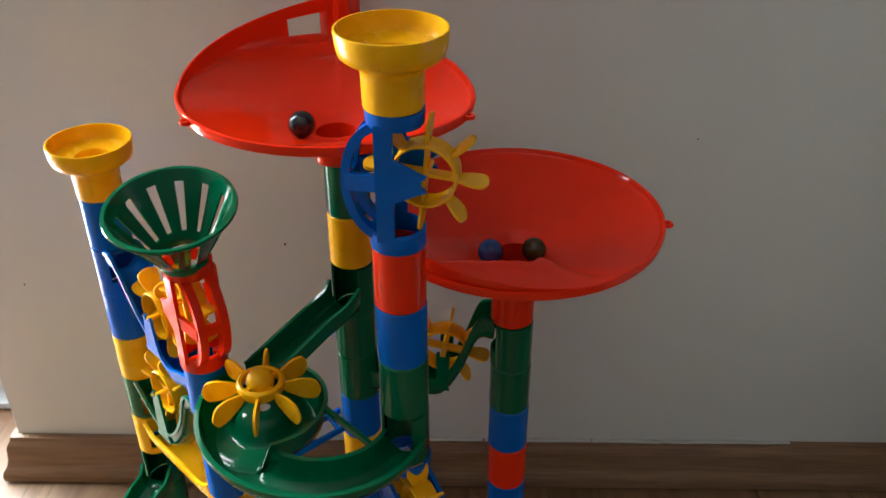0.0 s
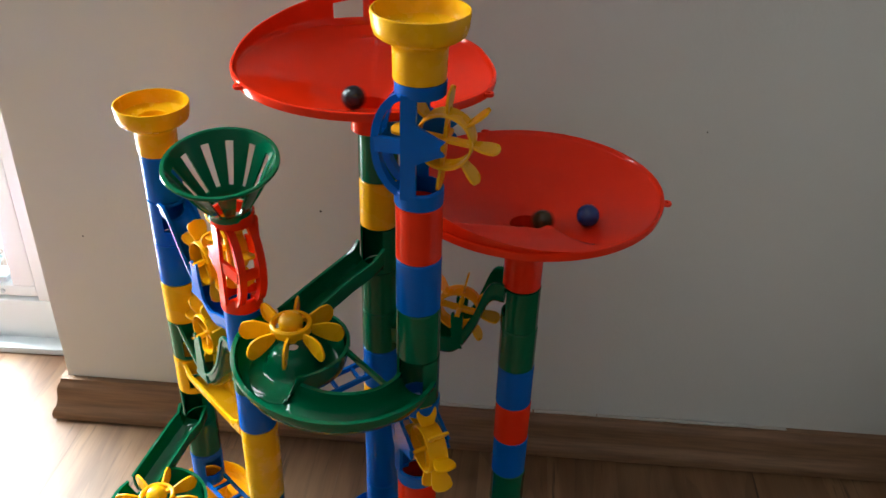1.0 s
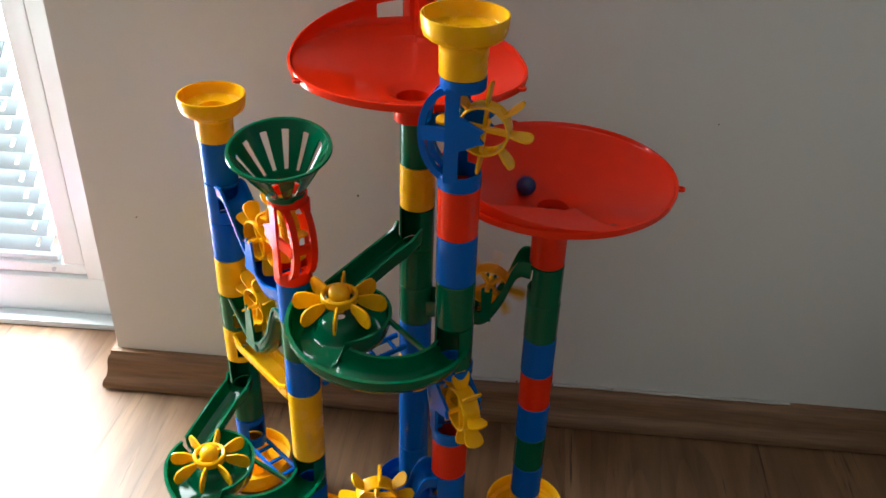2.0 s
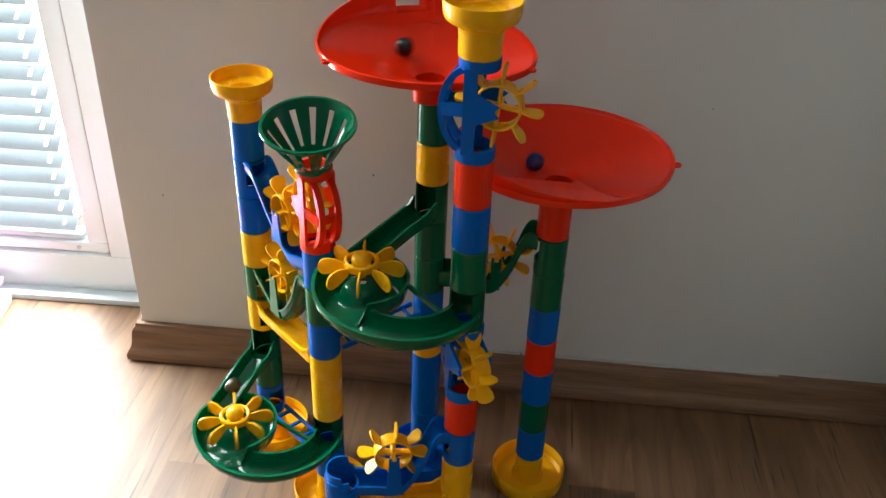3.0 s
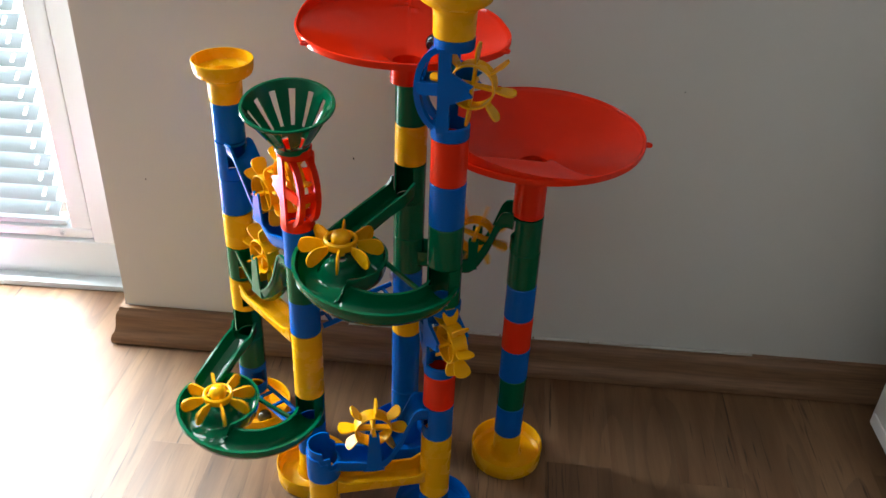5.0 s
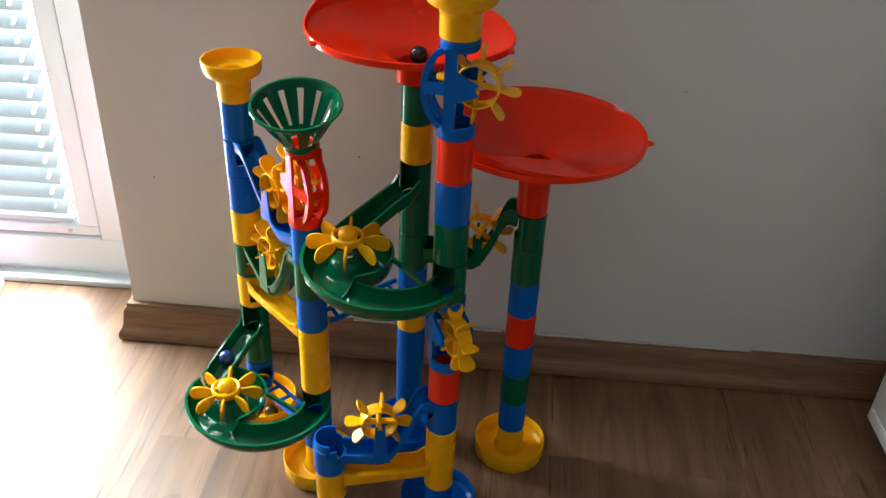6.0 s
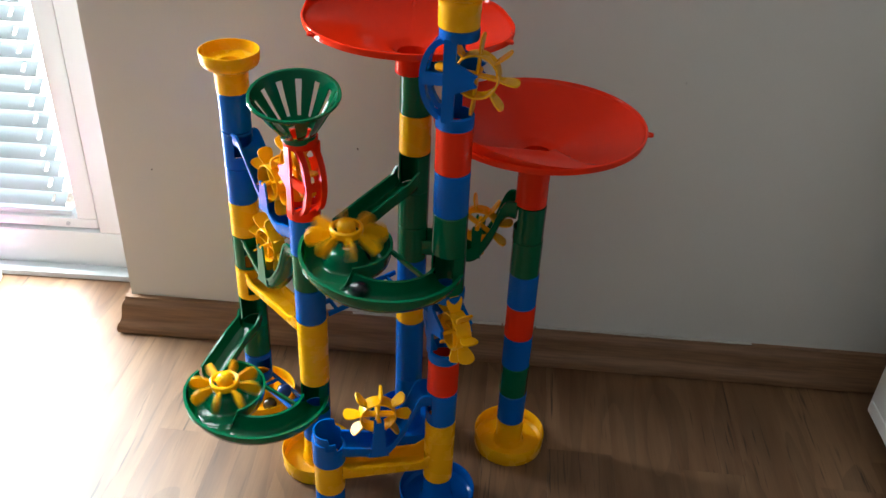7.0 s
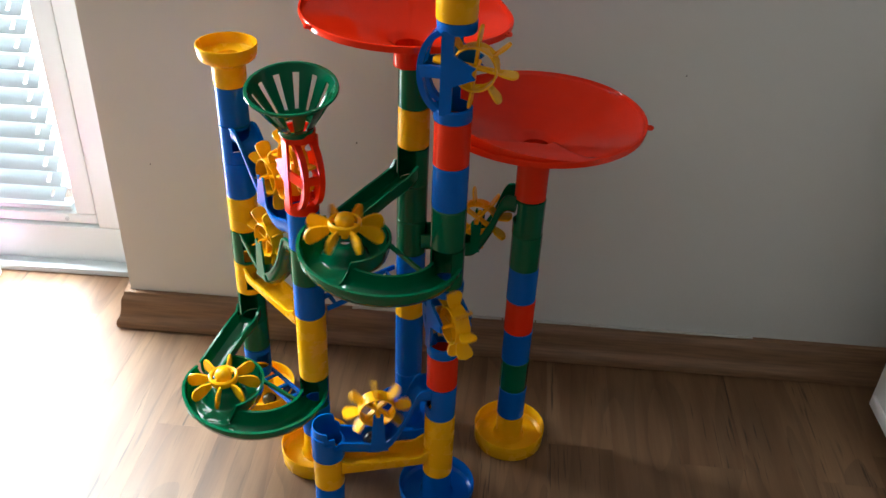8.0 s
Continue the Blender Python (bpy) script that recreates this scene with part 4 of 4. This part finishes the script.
def keyed(ob, places):
    rows, gone, last, end = [], 0.0, None, -1.0
    for t, p in places:
        p = Vector(p)
        if last is not None:
            gone += min(0.035, (p - last).length) / 0.0086
        if t - end >= 0.03:
            rows.append((t, roll_pose(p, gone)))
            end = t
        last = p
    walk(ob, rows)


def spun(key, parts, sign=1):
    """Turn a wheel: stretches of start, end, turns per second at both."""
    ob, m, spin = WHEELS[key]
    rows, a = [(0.0, m @ pose(0, 0, 0, 0, 0, spin))], spin
    for t0, t1, f0, f1 in parts:
        if t0 > rows[-1][0] + 0.01:
            rows.append((t0, m @ pose(0, 0, 0, 0, 0, a)))
        n = max(1, math.ceil((t1 - t0) / 0.0667))
        for q in range(n):
            f = f0 + (f1 - f0) * (q + 0.5) / n
            a += sign * 360 * f * (t1 - t0) / n
            rows.append((t0 + (t1 - t0) * (q + 1) / n, m @ pose(0, 0, 0, 0, 0, a)))
    if rows[-1][0] < 8.0:
        rows.append((8.0, m @ pose(0, 0, 0, 0, 0, a)))
    walk(ob, rows)


def down(c, z):
    return (COL[c][0], COL[c][1], z)


def between(a, b, u, z):
    A, B = COL[a], COL[b]
    return (A[0] + (B[0] - A[0]) * u, A[1] + (B[1] - A[1]) * u, z)


def motions():
    brown = orbit("R", [(0.0, -55, 0.019), (0.1, -12, 0.022), (0.2, 30, 0.023), (0.3, 85, 0.021), (0.4, 155, 0.019), (0.5, 250, 0.019), (0.6, 318, 0.020), (0.7, 375, 0.020),
                        (0.8, 465, 0.017), (0.9, 545, 0.017), (1.0, 662, 0.019), (1.1, 750, 0.018), (1.2, 850, 0.016), (1.3, 960, 0.015), (1.4, 1060, 0.013), (1.46, 1120, 0.008)])
    brown += [(1.5, down("R", 0.395)), (1.6, down("R", 0.36)), (1.72, down("R", 0.318)), (1.85, between("R", "B", 0.16, 0.325)), (1.95, between("R", "B", 0.34, 0.287)), (2.05, between("R", "B", 0.55, 0.262)),
              (2.15, between("R", "B", 0.8, 0.264)), (2.22, down("B", 0.25)), (2.3, between("B", "G", 0.3, 0.231)), (2.45, between("B", "G", 0.75, 0.224)), (2.52, down("G", 0.205)), (2.6, between("G", "L", 0.25, 0.196)),
              (2.72, between("G", "L", 0.75, 0.195)), (2.8, down("L", 0.165)), (2.92, (-0.024, 0.850, 0.136)), (3.06, (-0.040, 0.815, 0.115)), (3.2, (-0.047, 0.785, 0.106)), (3.3, (-0.030, 0.750, 0.104)),
              (3.4, (0.010, 0.734, 0.103)), (3.5, (0.062, 0.764, 0.100)), (3.6, down("G", 0.085)), (3.7, down("G", 0.062)), (3.8, between("G", "L", 0.35, 0.062)), (3.95, between("G", "L", 0.7, 0.05)),
              (4.1, (0.010, 0.885, 0.030)), (4.3, (0.0055, 0.8705, 0.0142)), (8.0, (0.0055, 0.8705, 0.0142))]
    keyed(brown_marble, brown)

    blue = orbit("R", [(0.0, -128, 0.032), (0.1, -88, 0.038), (0.2, -51, 0.045), (0.3, -5, 0.044), (0.4, 34, 0.045), (0.5, 72, 0.043), (0.6, 130, 0.034), (0.7, 210, 0.032), (0.8, 268, 0.038), (0.9, 300, 0.045),
                       (1.0, 333, 0.048), (1.1, 370, 0.041), (1.2, 415, 0.039), (1.3, 474, 0.032), (1.4, 550, 0.029), (1.5, 612, 0.027), (1.6, 658, 0.029), (1.7, 706, 0.032), (1.8, 753, 0.030), (1.9, 816, 0.027),
                       (2.0, 885, 0.025), (2.1, 965, 0.025), (2.2, 1040, 0.026), (3.3, 1809, 0.024), (3.4, 1880, 0.022), (3.5, 1965, 0.021), (3.6, 2060, 0.021), (3.7, 2150, 0.021), (3.8, 2225, 0.021),
                       (3.9, 2320, 0.020), (4.0, 2425, 0.020), (4.1, 2524, 0.020), (4.2, 2625, 0.019), (4.3, 2740, 0.016), (4.38, 2840, 0.010)])
    blue += [(4.42, down("R", 0.392)), (4.5, down("R", 0.345)), (4.56, down("R", 0.318)), (4.63, between("R", "B", 0.17, 0.324)), (4.7, between("R", "B", 0.33, 0.289)), (4.8, between("R", "B", 0.58, 0.262)),
             (4.9, between("R", "B", 0.85, 0.265)), (4.98, down("B", 0.25)), (5.06, between("B", "G", 0.3, 0.231)), (5.2, between("B", "G", 0.75, 0.224)), (5.3, down("G", 0.205)), (5.42, between("G", "L", 0.25, 0.196)),
             (5.58, between("G", "L", 0.75, 0.195)), (5.7, down("L", 0.165)), (5.85, (-0.0215, 0.852, 0.136)), (6, (-0.032, 0.841, 0.121)), (6.1, (-0.037, 0.835, 0.115)),
             (6.2, (-0.0435, 0.800, 0.109)), (6.3, (-0.0480, 0.777, 0.107)), (6.4, (-0.028, 0.759, 0.106)), (6.5, (0.003, 0.745, 0.105)), (6.6, (0.041, 0.749, 0.103)), (6.7, (0.071, 0.785, 0.101)), (6.78, down("G", 0.075)), (6.88, between("G", "L", 0.3, 0.063)), (7.0, between("G", "L", 0.55, 0.056)),
             (7.15, between("G", "L", 0.68, 0.020)), (7.3, (0.026, 0.886, 0.0142)), (8.0, (0.026, 0.886, 0.0142))]
    keyed(blue_marble, blue)

    black = orbit("B", [(0.0, -119, 0.036), (0.1, -85, 0.038), (0.2, -35, 0.045), (0.3, 8, 0.050), (0.4, 42, 0.055), (0.5, 95, 0.054), (0.6, 122, 0.062), (0.7, 150, 0.062), (0.8, 180, 0.058), (0.9, 212, 0.048), (1.0, 258, 0.036),
                        (1.1, 305, 0.038), (1.2, 345, 0.042), (1.3, 378, 0.045), (1.4, 412, 0.045), (1.5, 450, 0.043), (1.6, 502, 0.040), (1.7, 548, 0.037), (1.8, 590, 0.034), (1.9, 640, 0.033), (2.0, 696, 0.036),
                        (2.1, 756, 0.041), (2.2, 813, 0.043), (3.3, 1360, 0.033), (3.4, 1440, 0.036), (3.5, 1511, 0.034), (3.6, 1553, 0.036), (3.7, 1610, 0.031), (3.8, 1678, 0.028), (3.9, 1755, 0.028), (4.0, 1820, 0.028),
                        (4.1, 1882, 0.028), (4.2, 1950, 0.027), (4.3, 2010, 0.026), (4.4, 2072, 0.026), (4.5, 2188, 0.022), (4.6, 2246, 0.024), (4.7, 2300, 0.026), (5.8, 3120, 0.022), (5.9, 3215, 0.017)])
    black += [(6.0, (0.1735, 0.872, 0.479)), (6.06, (0.172, 0.866, 0.468)), (6.15, down("B", 0.42)), (6.28, down("B", 0.352)), (6.4, (0.158, 0.836, 0.346)), (6.5, (0.136, 0.812, 0.341)), (6.6, (0.103, 0.798, 0.322)), (6.72, (0.086, 0.775, 0.314)),
              (6.82, (0.0895, 0.750, 0.3132)), (6.9, (0.108, 0.738, 0.3128)), (7, (0.139, 0.716, 0.31)), (7.1, (0.182, 0.722, 0.3075)), (7.2, (0.213, 0.752, 0.306)), (7.28, down("F", 0.285)), (7.38, down("F", 0.25)),
              (7.5, down("F", 0.2)), (7.6, down("F", 0.152)), (7.7, between("F", "S", 0.18, 0.156)), (7.8, between("F", "S", 0.36, 0.112)), (7.9, between("F", "S", 0.50, 0.096)), (8.0, between("F", "S", 0.62, 0.096))]
    keyed(black_marble, black)

    spun("L", [(2.95, 3.25, 0.4, 3.0), (3.25, 4.7, 3.0, 1.0), (4.7, 6.0, 1.0, 0.5), (6.0, 6.3, 0.6, 2.6), (6.3, 8.0, 2.6, 0.5)])
    spun("M", [(6.52, 6.75, 0.5, 3.4), (6.75, 8.0, 3.4, 1.2)])
    spun("RB", [(1.88, 2.05, 0.5, 2.2), (2.05, 2.6, 2.2, 0.0), (4.62, 4.75, 0.5, 2.4), (4.75, 5.3, 2.4, 0.0)], -1)
    spun("F2", [(7.24, 7.36, 0.5, 2.4), (7.36, 8.0, 2.4, 1.0)], -1)
    spun("FS", [(7.66, 7.8, 0.3, 2.2), (7.8, 8.0, 2.2, 2.0)])


motions()
